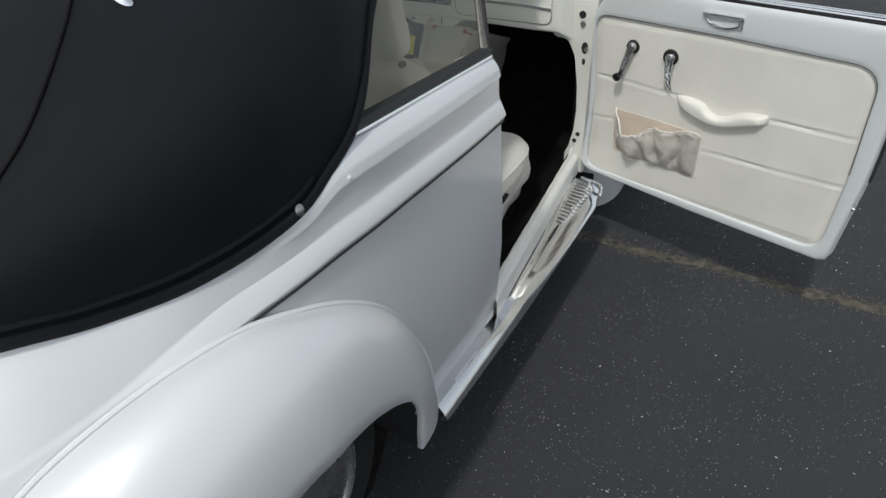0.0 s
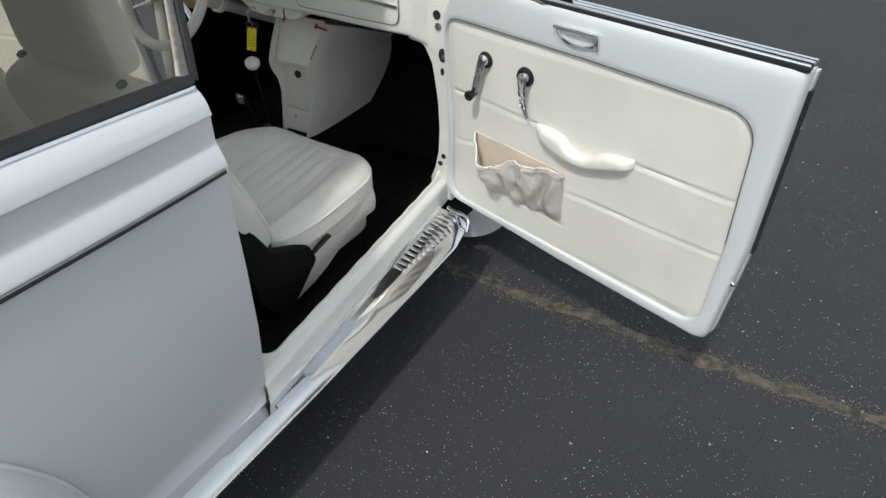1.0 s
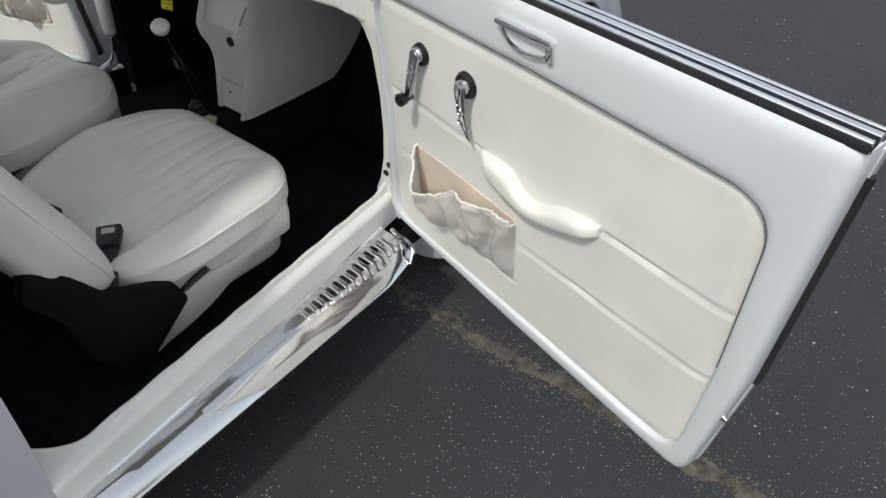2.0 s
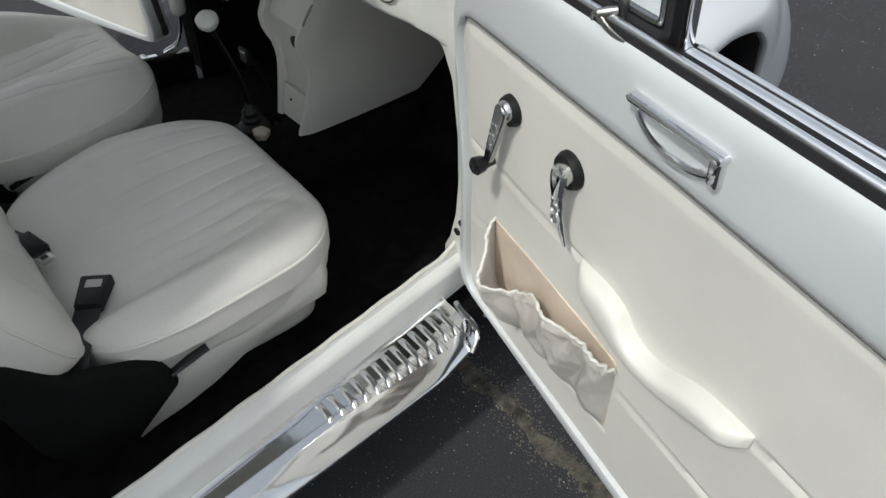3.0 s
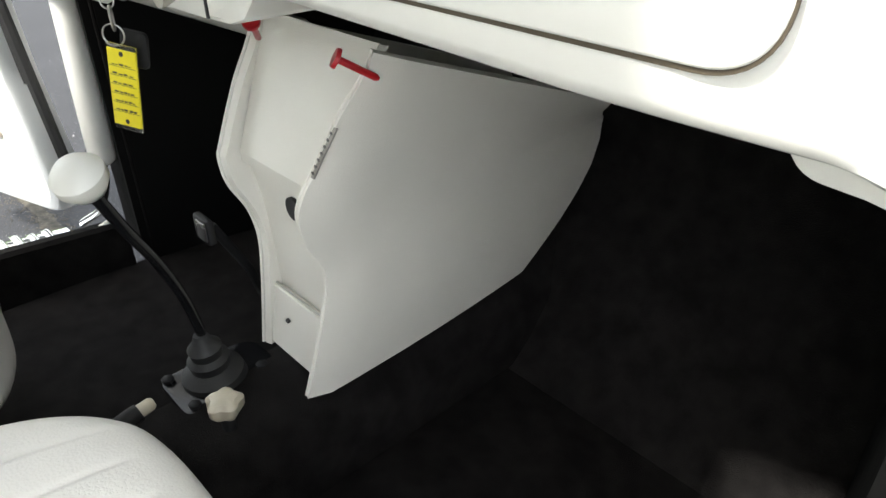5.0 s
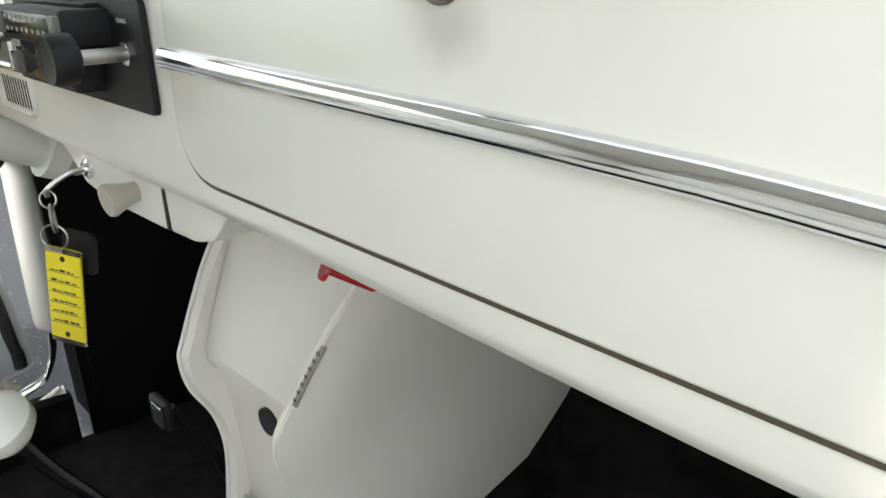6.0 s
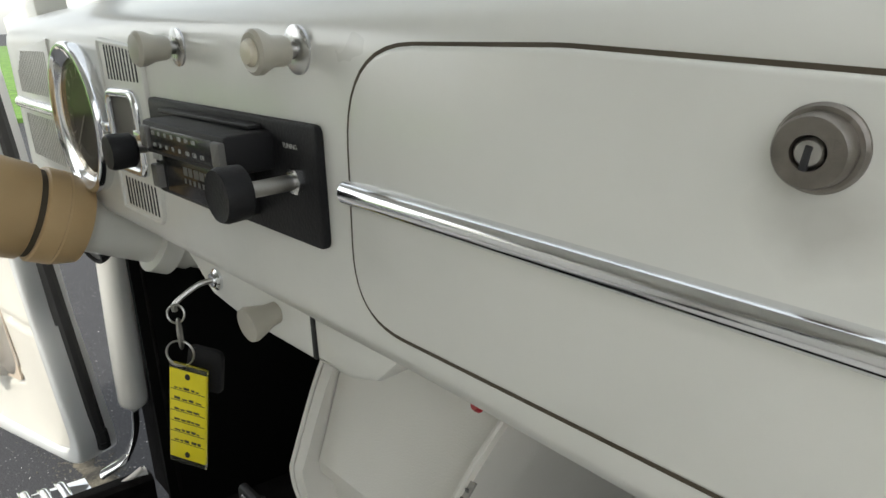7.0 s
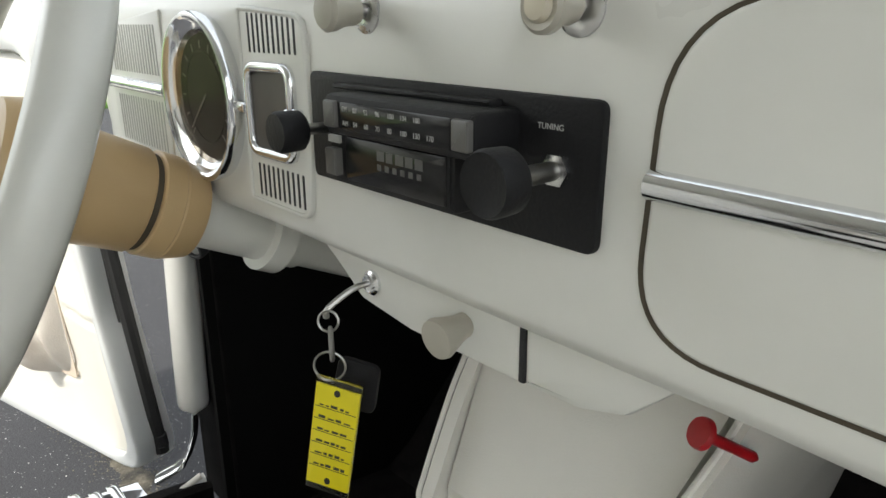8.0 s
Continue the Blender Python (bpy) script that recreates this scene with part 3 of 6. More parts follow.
for sgn in (1, -1):
    run = [(y, lerp(y, [(-2.03, 1.03), (-1.919, 0.879), (-1.828, 0.718), (-1.717, 0.534), (-1.45, 0.30)])) for y in np.linspace(-2.03, -1.45, 40)]
    part("top_seam", tube([top_pt(y, sgn * a, 0.002) for y, a in run], 0.0022, 6), CARPET, top, "stitched seam")
    part("window_snap", lathe([(0.011, 0), (0.011, 0.004), (0.006, 0.007), (0.002, 0.008)], 16), CHROME, top, "chrome snap", aim(top_pt(-1.687, sgn * 0.66, 0.003), (sgn * 0.6, -0.4, 0.7)) @ Matrix.Diagonal((1.6, 0.8, 1, 1)))
for mm in (ID, MIRROR):
    edge = [Vector((glide(y, TOPW) + 0.003, y, glide(y, TOPE) - 0.004)) for y in np.linspace(-2.22, -1.05, 60)]
    part("edge_binding", tube(edge, 0.009, 8), TOPCLOTH, top, "black edge binding", mm)
    fold = [Vector((glide(y, TOPW) - 0.003, y, glide(y, TOPE) + 0.017)) for y in np.linspace(-2.20, -1.60, 40)]
    part("edge_fold", tube(fold, 0.0065, 8), TOPCLOTH, top, "black folded hem", mm)
    part("snap", lathe([(0.010, 0), (0.010, 0.003), (0.006, 0.0055), (0.002, 0.006)], 16), NICKEL, top, "dull chrome snap", mm @ aim((0.779, -1.65, 1.008), (1, 0, 0.35)))

# ---- sills, running boards, door posts ----
def line_x(y, off=0.0):
    """The run of the sill: it spreads towards the back."""
    return 0.652 - 0.137 * y + off


for mm in (ID, MIRROR):
    prof = [(-0.033, 0.24), (-0.033, 0.372), (-0.028, 0.381), (-0.020, 0.383), (-0.017, 0.377), (-0.004, 0.374), (0.003, 0.369), (0.006, 0.360), (0.007, 0.30)]
    rows = []
    for y in np.linspace(-0.955, 0.035, 40):
        up = 0.16 * max(0, (-0.86 - y) / 0.10) ** 2 * 0.5 + 0.02 * max(0, (y + 0.03) / 0.065) ** 2
        rows.append([(line_x(y, o), y, z + (up if z > 0.3 and o < -0.019 else 0)) for o, z in prof])
    sm = mm if mm is ID else Matrix.Translation((0, 0, -0.055)) @ mm
    sill = part("sill", outward(loft(rows)), SILLWHITE, car, "white enamelled door sill", sm)
    lip = [(line_x(y, -0.025), y, 0.3835 + 0.0015 * math.sin(y * 60) + 0.16 * max(0, (-0.86 - y) / 0.10) ** 2 * 0.5 + 0.02 * max(0, (y + 0.03) / 0.065) ** 2) for y in np.linspace(-0.95, 0.03, 60)]
    if mm is ID:
        lip += [(0.611, 0.047, 0.414), (0.616, 0.049, 0.440), (0.6245, 0.050, 0.475), (0.630, 0.046, 0.53)]
    part("sill_lip", tube(lip, 0.005, 8), VINYL, sill, "white piping lip", sm)
    part("sill_carpet", shell(outward(loft([[(line_x(y, -0.037), y, z) for z in (0.235, 0.30, 0.372)] for y in np.linspace(-0.95, 0.03, 12)])), 0.003), CARPET, sill, "black carpet on the inner sill", sm)
    if mm is MIRROR:
        cover = [[(line_x(y, o), y, z) for o, z in ((-0.041, 0.27), (-0.041, 0.386), (-0.034, 0.393), (-0.012, 0.391), (-0.004, 0.384))] for y in np.linspace(-0.25, 0.04, 8)]
        part("sill_mat", shell(outward(loft(cover)), 0.003), CARPET, sill, "black carpet over the front of the sill", sm)
    # bright running board, ribbed at its front end
    rows = []
    for y in np.linspace(-1.33, -0.035, 60):
        o = lerp(y, [(-1.33, 0.843), (-0.85, 0.832), (-0.45, 0.815), (-0.15, 0.80), (-0.035, 0.775)])
        i = min(line_x(y, 0.008), 0.776)
        w = 0.0004 * math.sin(y * 21 + 1.0) + 0.0002 * math.sin(y * 47)
        rows.append([(i, y, 0.316), (i + 0.003, y, 0.311), (i + 0.010, y, 0.309 + w), (i * 0.65 + o * 0.35, y, 0.308 + w), (i * 0.42 + o * 0.58, y, 0.306 - w), (i * 0.37 + o * 0.63, y, 0.3035), (i * 0.18 + o * 0.82, y, 0.291 + w), (o - 0.004, y, 0.277), (o, y, 0.270), (o - 0.002, y, 0.262), (o - 0.02, y, 0.258)])
    rb = part("running_board", shell(outward(loft(rows)), 0.003), STEEL, car, "mirror-polished metal running board with pressed ribs", mm, 30)
    for k in range(13):
        y = -0.375 + 0.0255 * k
        i, o = line_x(y, 0.014), 0.768 if y < -0.1 else 0.752
        rows = []
        for x in np.linspace(i, o, 9):
            f = (x - i) / (o - i)
            hh = 0.0065 * min(1, 6 * f, 6 * (1 - f)) ** 0.5
            z = 0.3085 - 0.003 * f
            rows.append([(x, y + d, z + hh * (1 - (d / 0.0085) ** 2) - 0.001) for d in np.linspace(-0.0085, 0.0085, 7)])
        part("rib", outward(loft(rows)), STEEL, rb, "", mm)
    if mm is ID:
        part("board_end", tube(curve_pts([(0.690, -0.024, 0.311), (0.715, -0.030, 0.310), (0.755, -0.034, 0.308), (0.778, -0.045, 0.298), (0.783, -0.06, 0.27)], 5), 0.006, 8), STEEL, rb, "", mm)
    # hinge post
    inner = [(0.52, 0.862, 0), (0.54, 0.832, 0.02), (0.588, 0.829, 0.035), (0.616, 0.770, 0.05), (0.630, 0.66, 0.1), (0.632, 0.56, 0.1), (0.625, 0.48, 0.03), (0.608, 0.41, 0.03), (0.592, 0.375, 0)]
    outline = [(0.592, 0.33), (0.665, 0.30), (0.672, 0.5), (0.682, 0.8), (0.70, 1.04), (0.52, 1.06)]
    if mm is MIRROR:
        outline = [(0.660, 0.76)] + outline[3:]
        inner = inner[:3] + [(0.622, 0.765, 0.0)]
    pts = rounded([(a, b, 0) for a, b in outline] + inner, 4)
    post = part("hinge_post", plate(pts, 0, -0.035, 0.004), CREAM, car, "cream enamelled hinge post", mm @ frame_m((0, 0.087, 0), (1, 0, 0), (0, -0.063, 1), (0, 1, 0)))
    if mm is MIRROR:
        roll = curve_pts([(0.625, 0.060, 0.95), (0.647, 0.056, 0.78), (0.662, 0.053, 0.62), (0.6705, 0.051, 0.50), (0.673, 0.050, 0.432)], 8)
        part("post_roll", tube(roll, [0.024] * (len(roll) - 2) + [0.022, 0.012], 18), SILLWHITE, post, "white rounded edge of the post", mm)
        # black strip added to stand for the shade in the gap behind the post
        part("shade_strip", box((0.600, 0.074, 0.25), (0.728, 0.080, 0.84), 0.002), CARPET, post, "black strip added for the shaded gap behind the post", mm)
        part("post_foot", tube(curve_pts([(0.660, 0.046, 0.435), (0.664, 0.040, 0.39), (0.676, 0.022, 0.345), (0.700, -0.010, 0.318)], 6), [0.011] * 12 + [0.015] * 7, 12, flat=0.5), STEEL, post, "chrome end of the board at the post's foot", mm)
    fm = mm @ frame_m((0, 0.087 - 0.0352, 0), (1, 0, 0), (0, -0.063, 1), (0, 1, 0))
    for x, z, rx, rz in () if mm is MIRROR else ((0.640, 0.920, 0.0125, 0.0135), (0.643, 0.887, 0.010, 0.0105), (0.654, 0.804, 0.012, 0.021), (0.652, 0.754, 0.006, 0.012), (0.632, 0.437, 0.0085, 0.0085), (0.645, 0.466, 0.0085, 0.0085)):
        ring = [(x + rx * math.cos(a), z + rz * math.sin(a)) for a in np.linspace(0, 2 * math.pi, 20, endpoint=False)]
        part("post_hole", plate(ring, 0.0, -0.002), RUBBER, post, "dark hole", fm)
    part("post_bolt", lathe([(0.009, 0), (0.009, 0.004), (0.003, 0.006)], 16), NICKEL, post, "nickel screw", fm @ aim((0.644, 0.887, -0.002), (0, 0, -1)))
    part("hinge_screw", lathe([(0.008, 0), (0.008, 0.004), (0.003, 0.006)], 12), NICKEL, post, "nickel hinge screw", fm @ aim((0.660, 0.800, -0.002), (0, 0, -1)))
    # door shut post behind
    part("shut_post", plate(rounded([(0.66, 0.30, 0), (0.778, 0.28, 0), (0.782, 0.6, 0), (0.765, 1.05, 0), (0.68, 1.05, 0.02), (0.69, 0.7, 0.05), (0.67, 0.45, 0.05)]), 0, 0.045, 0.004), DOORWHITE, car, "white shut post", mm @ frame_m((0, -0.955, 0), (1, 0, 0), (0, 0, 1), (0, -1, 0)))

# ---- doors ----
DO, DU, DV, DN = Vector((0.673, 0.004, 0.300)), Vector((0.971, -0.240, 0)), Vector((-0.030, -0.123, 0.992)), Vector((-0.239, -0.963, -0.126))
DOOR_M = frame_m(DO, DU, DV, DN)
METAL = rounded([(-0.012, 0.045, 0.05), (0.45, 0.008, 0.4), (0.916, -0.011, 0.025), (0.962, 0.30, 0.3), (0.990, 0.70, 0.05), (0.996, 0.757, 0.015), (0.126, 0.760, 0.014), (0.058, 0.668, 0.05), (0.046, 0.55, 0.1), (0.034, 0.30, 0.3)], 6)
CARD = rounded([(0.022, 0.060, 0.045), (0.45, 0.045, 0.3), (0.888, 0.030, 0.07), (0.918, 0.33, 0.4), (0.930, 0.640, 0.075), (0.5, 0.652, 0.3), (0.058, 0.655, 0.06), (0.056, 0.36, 0.3)], 10)


def span(poly, v):
    """Where the level v cuts a polygon: its first and last u."""
    xs = []
    for i in range(len(poly)):
        a, b = poly[i], poly[(i + 1) % len(poly)]
        if (a[1] - v) * (b[1] - v) <= 0 and abs(a[1] - b[1]) > 1e-9:
            xs.append(a[0] + (b[0] - a[0]) * (v - a[1]) / (b[1] - a[1]))
    return min(xs), max(xs)


def seg_gap(u, v, a, b):
    t = max(0, min(1, ((u - a[0]) * (b[0] - a[0]) + (v - a[1]) * (b[1] - a[1])) / ((b[0] - a[0]) ** 2 + (b[1] - a[1]) ** 2)))
    return math.hypot(u - a[0] - t * (b[0] - a[0]), v - a[1] - t * (b[1] - a[1]))


SEAMS = [((0.070, 0.440), (0.39, 0.432)), ((0.67, 0.424), (0.930, 0.428)), ((0.475, 0.258), (0.922, 0.268)), ((0.055, 0.275), (0.135, 0.285)), ((0.138, 0.170), (0.20, 0.153)), ((0.20, 0.153), (0.460, 0.144))]


def card_mesh():
    lo, hi = min(p[1] for p in CARD) + 1e-4, max(p[1] for p in CARD) - 1e-4
    rows, nu, nv = [], 190, 130
    for j in range(nv + 1):
        v = lo + (hi - lo) * (0.5 - 0.5 * math.cos(math.pi * j / nv)) ** 1.0
        a, b = span(CARD, v)
        row = []
        for i in range(nu + 1):
            f = 0.5 - 0.5 * math.cos(math.pi * i / nu)
            f = 0.35 * f + 0.65 * i / nu
            u = a + (b - a) * f
            e = min(u - a, b - u, (v - lo) * 1.0, hi - v)
            d = 0.0095 * min(1, max(0, e) / 0.030) ** 0.5 - 0.0015
            for s in SEAMS:
                g = seg_gap(u, v, *s)
                d += 0.0008 * math.exp(-((g - 0.010) / 0.008) ** 2) - 0.0040 * math.exp(-(g / 0.0038) ** 2)
            d += 0.0012 * noise.noise((u * 9, v * 9, 3.1)) + 0.0016 * noise.noise((u * 3.1, v * 3.1, 6.4))
            row.append((u, v, d))
        rows.append(row)
    bm = loft(rows)
    return bm


def even(poly, n):
    """n points at even steps along a closed line."""
    p = [Vector(a) for a in poly]
    d = [0.0]
    for i in range(len(p)):
        d.append(d[-1] + (p[(i + 1) % len(p)] - p[i]).length)
    p.append(p[0])
    return [Vector((np.interp(d[-1] * i / n, d, [a.x for a in p]), np.interp(d[-1] * i / n, d, [a.y for a in p]))) for i in range(n)]


def door_frame():
    """The pressed inner frame of the door: a broad rim that rolls in to the recessed panel."""
    n = 160
    o, c = even(METAL, n), even(CARD, n)
    k = min(range(n), key=lambda i: (c[i] - o[0]).length)
    c = c[k:] + c[:k]
    rows = []
    for f, d in ((0, -0.045), (0, -0.024), (0.02, -0.0170), (0.06, -0.0110), (0.12, -0.0065), (0.20, -0.0040), (0.30, -0.003), (0.85, -0.003), (0.95, -0.004), (0.99, -0.006), (1.0, -0.010), (1.0, -0.026)):
        rows.append([(*(a.lerp(b, f) if f else a), d) for a, b in zip(o, c)])
    return outward(loft(rows, True, True))


def door(mm, label, window, shift=(0, 0, 0), tilt=0.0):
    m = Matrix.Translation(shift) @ mm @ DOOR_M @ Matrix.Rotation(radians(tilt), 4, "X")
    d = part("car_door", door_frame(), DOORWHITE, car, label, m)
    part("outer_skin", plate([(u * 1.002, min(v, 0.739)) for u, v in METAL], -0.062, -0.0455, 0.0), PAINT, d, "", m)
    card = part("trim_panel", card_mesh(), VINYL, d, "padded white vinyl trim panel with pressed seams", m @ Matrix.Translation((0, 0, -0.0165)), 60)
    part("panel_gap", tube([(p[0], p[1], -0.0062) for p in CARD if p[0] > 0.085 and p[1] > 0.10], 0.0017, 6), GREY, d, "dark line round the panel", m)
    # rubber seal down the edge and the lock
    edge = [(p[0] + 0.001, p[1], -0.050) for p in METAL if p[0] > 0.92 and 0.06 < p[1] < 0.72]
    part("edge_seal", tube(edge, 0.007, 8), RUBBER, d, "black rubber seal", m)
    for u, v, r in ((0.955, 0.50, 0.012), (0.937, 0.205, 0.008)):
        part("lock_bolt", lathe([(r, 0), (r, 0.010), (r * 0.6, 0.016), (r * 0.5, 0.02)], 14), NICKEL, d, "metal lock bolt", m @ aim((u, v, -0.022), (1, 0, 0.3)))
    # belt line: seal, bright strip, slot and outer strip
    part("inner_bead", tube([(0.135, 0.7615, -0.0160), (0.5, 0.7615, -0.0160), (0.992, 0.7590, -0.0160)], 0.0042, 12), BRIGHTSTRIP, d, "bright bead", m)
    for name, d0, d1, v0, v1, mat, lab in (("inner_seal", -0.0140, -0.0105, 0.7480, 0.7612, RUBBER, "black rubber seal"), ("window_slot", -0.0285, -0.0180, 0.744, 0.7618, PLASTIC, "dark window slot"), ("outer_seal", -0.0425, -0.0395, 0.746, 0.7622, RUBBER, "black rubber seal")):
        part(name, box((0.462 if name.startswith("outer") else 0.135, v0, d0), (0.992, v1, d1), 0.001), mat, d, lab, m)
    part("outer_strip", tube([(0.462, 0.7590, -0.0340), (0.7, 0.7590, -0.0340), (0.992, 0.7580, -0.0340)], 0.0066, 16, flat=0.75, up=(0, 1, 0)), BRIGHTSTRIP, d, "broad bright belt strip", m)
    part("outer_bead", tube([(0.462, 0.7610, -0.0452), (0.992, 0.7600, -0.0452)], 0.0034, 12), BRIGHTSTRIP, d, "bright outer bead", m)
    part("vent_sill", box((0.120, 0.744, -0.0460), (0.461, 0.7622, -0.0280), 0.002), PLASTIC, d, "black rubber under the vent window", m)
    # black seal down the leading edge of the driver's door
    if mm is MIRROR:
        part("leading_seal", tube([(p[0] - 0.002, p[1], -0.040) for p in METAL if p[0] < 0.12 and 0.06 < p[1] < 0.75], 0.010, 8), RUBBER, d, "black rubber seal", m)
        part("panel_joint", tube([(p[0], p[1], -0.0105) for p in CARD if p[0] < 0.07 and 0.10 < p[1] < 0.60], 0.003, 6), RUBBER, d, "dark joint", m)
    # window winder
    part("winder_plate", lathe([(0.0225, 0.0), (0.0225, 0.008), (0.020, 0.015), (0.010, 0.018)], 28), PLASTIC, d, "black winder plate", m @ Matrix.Translation((0.204, 0.566, -0.013)))
    hub = Vector((0.206, 0.570, 0.009))
    end = Vector((0.174, 0.481, 0.012))
    ax = (end - hub).normalized()
    part("winder_hub", lathe([(0.0145, -0.016), (0.0145, -0.003), (0.0125, 0.0)], 24), SATIN, d, "chrome hub", m @ Matrix.Translation(hub))
    wm = m @ frame_m(hub, ax, Vector((0, 0, 1)).cross(ax).normalized(), Vector((0, 0, 1)))
    part("winder_arm", plate(rounded([(-0.012, -0.0125, 0.012), (0.07, -0.0090, 0.003), (0.110, -0.0065, 0.006), (0.110, 0.0065, 0.006), (0.07, 0.0090, 0.003), (-0.012, 0.0125, 0.012)]), -0.003, 0.0065, 0.004, 4), DARKCHROME, d, "chrome winder arm", wm)
    for k in range(3):
        part("arm_hole", lathe([(0.0090 - 0.0011 * k, 0.0), (0.0090 - 0.0011 * k, 0.0070), (0.0078 - 0.0011 * k, 0.0074), (0.0066 - 0.0011 * k, 0.0064), (0.003, 0.0054)], 20), SATIN, d, "chrome-rimmed round dish", wm @ Matrix.Translation((0.030 + 0.0200 * k, 0, 0)))
    part("winder_knob", lathe([(0.008, -0.008), (0.009, 0.004), (0.0125, 0.010), (0.014, 0.022), (0.010, 0.026), (0.002, 0.027)], 20), GLOSSBLACK, d, "black winder knob", wm @ Matrix.Translation((0.109, 0, 0)))
    # door handle
    part("handle_plate", lathe([(0.0255, 0.0), (0.0255, 0.009), (0.022, 0.016), (0.010, 0.019)], 28), PLASTIC, d, "black handle plate", m @ Matrix.Translation((0.339, 0.557, -0.013)))
    part("handle_hub", lathe([(0.0145, 0), (0.0145, 0.019), (0.012, 0.021)], 24), SATIN, d, "chrome hub", m @ Matrix.Translation((0.344, 0.560, -0.007)))
    pts = curve_pts([(0.348, 0.570, 0.016), (0.346, 0.546, 0.017), (0.341, 0.508, 0.012), (0.345, 0.476, 0.009), (0.357, 0.452, 0.009)], 6)
    part("door_lever", tube(pts, [0.0130] * 6 + [0.0118] * 6 + [0.0098] * 6 + [0.0082 - 0.0008 * k for k in range(8)], 14, flat=0.42, up=(0, 0, 1)), CHROME, d, "chrome door lever", m)
    part("lever_cap", tube(pts[:9], [0.0125, 0.0142, 0.0145, 0.0143, 0.0140, 0.0137, 0.0134, 0.0130, 0.0120], 14, flat=0.46, up=(0, 0, 1)), CHROME, d, "chrome cap of the lever", m)
    for k, (u, v) in enumerate(((0.3465, 0.534), (0.344, 0.513), (0.3425, 0.493))):
        part("lever_dimple", lathe([(0.0072, 0.0), (0.0072, 0.0055), (0.0062, 0.0062), (0.0054, 0.0048), (0.003, 0.0035)], 18), SATIN, d, "chrome-rimmed dimple", m @ Matrix.Translation((u, v, 0.0150 - 0.0015 * k)))
    # finger pull
    ring = [(0.441, 0.716, -0.001), (0.446, 0.700, 0.0), (0.462, 0.687, 0.0), (0.485, 0.680, 0.0), (0.508, 0.680, 0.0), (0.532, 0.686, 0.0), (0.545, 0.694, 0.0), (0.552, 0.716, -0.001)]
    part("pull_rim", tube(curve_pts(ring, 5), 0.0035, 8), CHROME, d, "chrome rim of the finger pull", m)
    part("pull_bar", box((0.434, 0.711, -0.005), (0.558, 0.720, 0.009), 0.004), CHROME, d, "chrome top bar of the finger pull", m)
    part("pull_end", box((0.541, 0.682, -0.005), (0.556, 0.714, 0.004), 0.004), CHROME, d, "", m)
    part("pull_dish", plate(rounded([(0.447, 0.710, 0.0), (0.455, 0.69, 0.01), (0.49, 0.682, 0.03), (0.53, 0.686, 0.02), (0.545, 0.71, 0.0)]), -0.006, -0.0020), DOORWHITE, d, "", m)
    # arm rest: a thick moulded pull with a dip for the fingers
    hi = curve_pts([(0.372, 0.436, 0), (0.405, 0.439, 0), (0.438, 0.437, 0), (0.466, 0.428, 0), (0.486, 0.408, 0), (0.513, 0.399, 0), (0.545, 0.405, 0), (0.580, 0.424, 0), (0.615, 0.434, 0), (0.668, 0.438, 0)], 6)
    lo = curve_pts([(0.373, 0.430, 0), (0.393, 0.404, 0), (0.422, 0.384, 0), (0.455, 0.371, 0), (0.490, 0.366, 0), (0.522, 0.367, 0), (0.555, 0.373, 0), (0.590, 0.383, 0), (0.632, 0.398, 0), (0.668, 0.413, 0)], 6)
    rows = []
    for i, (a, b) in enumerate(zip(hi, lo)):
        s = i / (len(hi) - 1)
        h = 0.032 * min(1, (s * 7 + 0.05)) ** 0.6 * min(1, ((1 - s) * 14 + 0.12)) ** 0.5
        rows.append([(*(a.lerp(b, 0.5 - 0.5 * math.copysign(abs(math.cos(f)) ** 0.7, math.cos(f)))).xy, -0.014 + h * math.sin(f) ** 0.55) for f in np.linspace(0.001, math.pi - 0.001, 21)])
    part("arm_rest", outward(loft(rows, True, True)), VINYL, d, "white moulded arm rest", m, 70)
    # gathered map pocket: a sagging cloth front with a ruffled hem, open at the top
    hem = curve_pts([(0.150, 0.334, -0.010), (0.160, 0.328, 0.012), (0.180, 0.312, 0.032), (0.204, 0.292, 0.052), (0.219, 0.275, 0.060), (0.235, 0.267, 0.042), (0.253, 0.267, 0.020), (0.285, 0.291, 0.018), (0.320, 0.313, 0.026), (0.348, 0.312, 0.027), (0.382, 0.313, 0.018), (0.416, 0.327, 0.021), (0.446, 0.337, 0.024), (0.466, 0.326, 0.018), (0.468, 0.302, -0.006)], 9)
    foot = [(0.0, 0.196), (0.08, 0.172), (0.2, 0.158), (0.5, 0.152), (1.0, 0.148)]
    rows = []
    for j in range(49):
        t = j / 48
        row = []
        for i, h in enumerate(hem):
            s = i / (len(hem) - 1)
            a = Vector((0.136 + 0.322 * s, lerp(s, foot), -0.0095))
            p = a.lerp(h, t)
            p.z = a.z + (h.z - a.z) * t ** 0.55
            puff = math.sin(math.pi * min(1, max(0, s))) ** 0.5
            p.z += 0.012 * math.sin(math.pi * t) ** 0.7 * puff * (1 - 0.6 * t)
            # gathers that fan out from the hem, and fine crumple
            g = math.sin(2 * math.pi * (4.6 * s + 0.30 * t + 0.35 * noise.noise((s * 5, t * 2, 1.7))) - 0.6)
            p.z += puff * (0.0100 * g * math.sin(math.pi * (0.15 + 0.75 * t)) + 0.0125 * noise.noise((p.x * 30 - p.y * 12, p.y * 14, 0.4)) * min(1, 4 * t) + 0.0045 * noise.noise((p.x * 75 + p.y * 30, p.y * 50, 3.4)) * min(1, 3 * t))
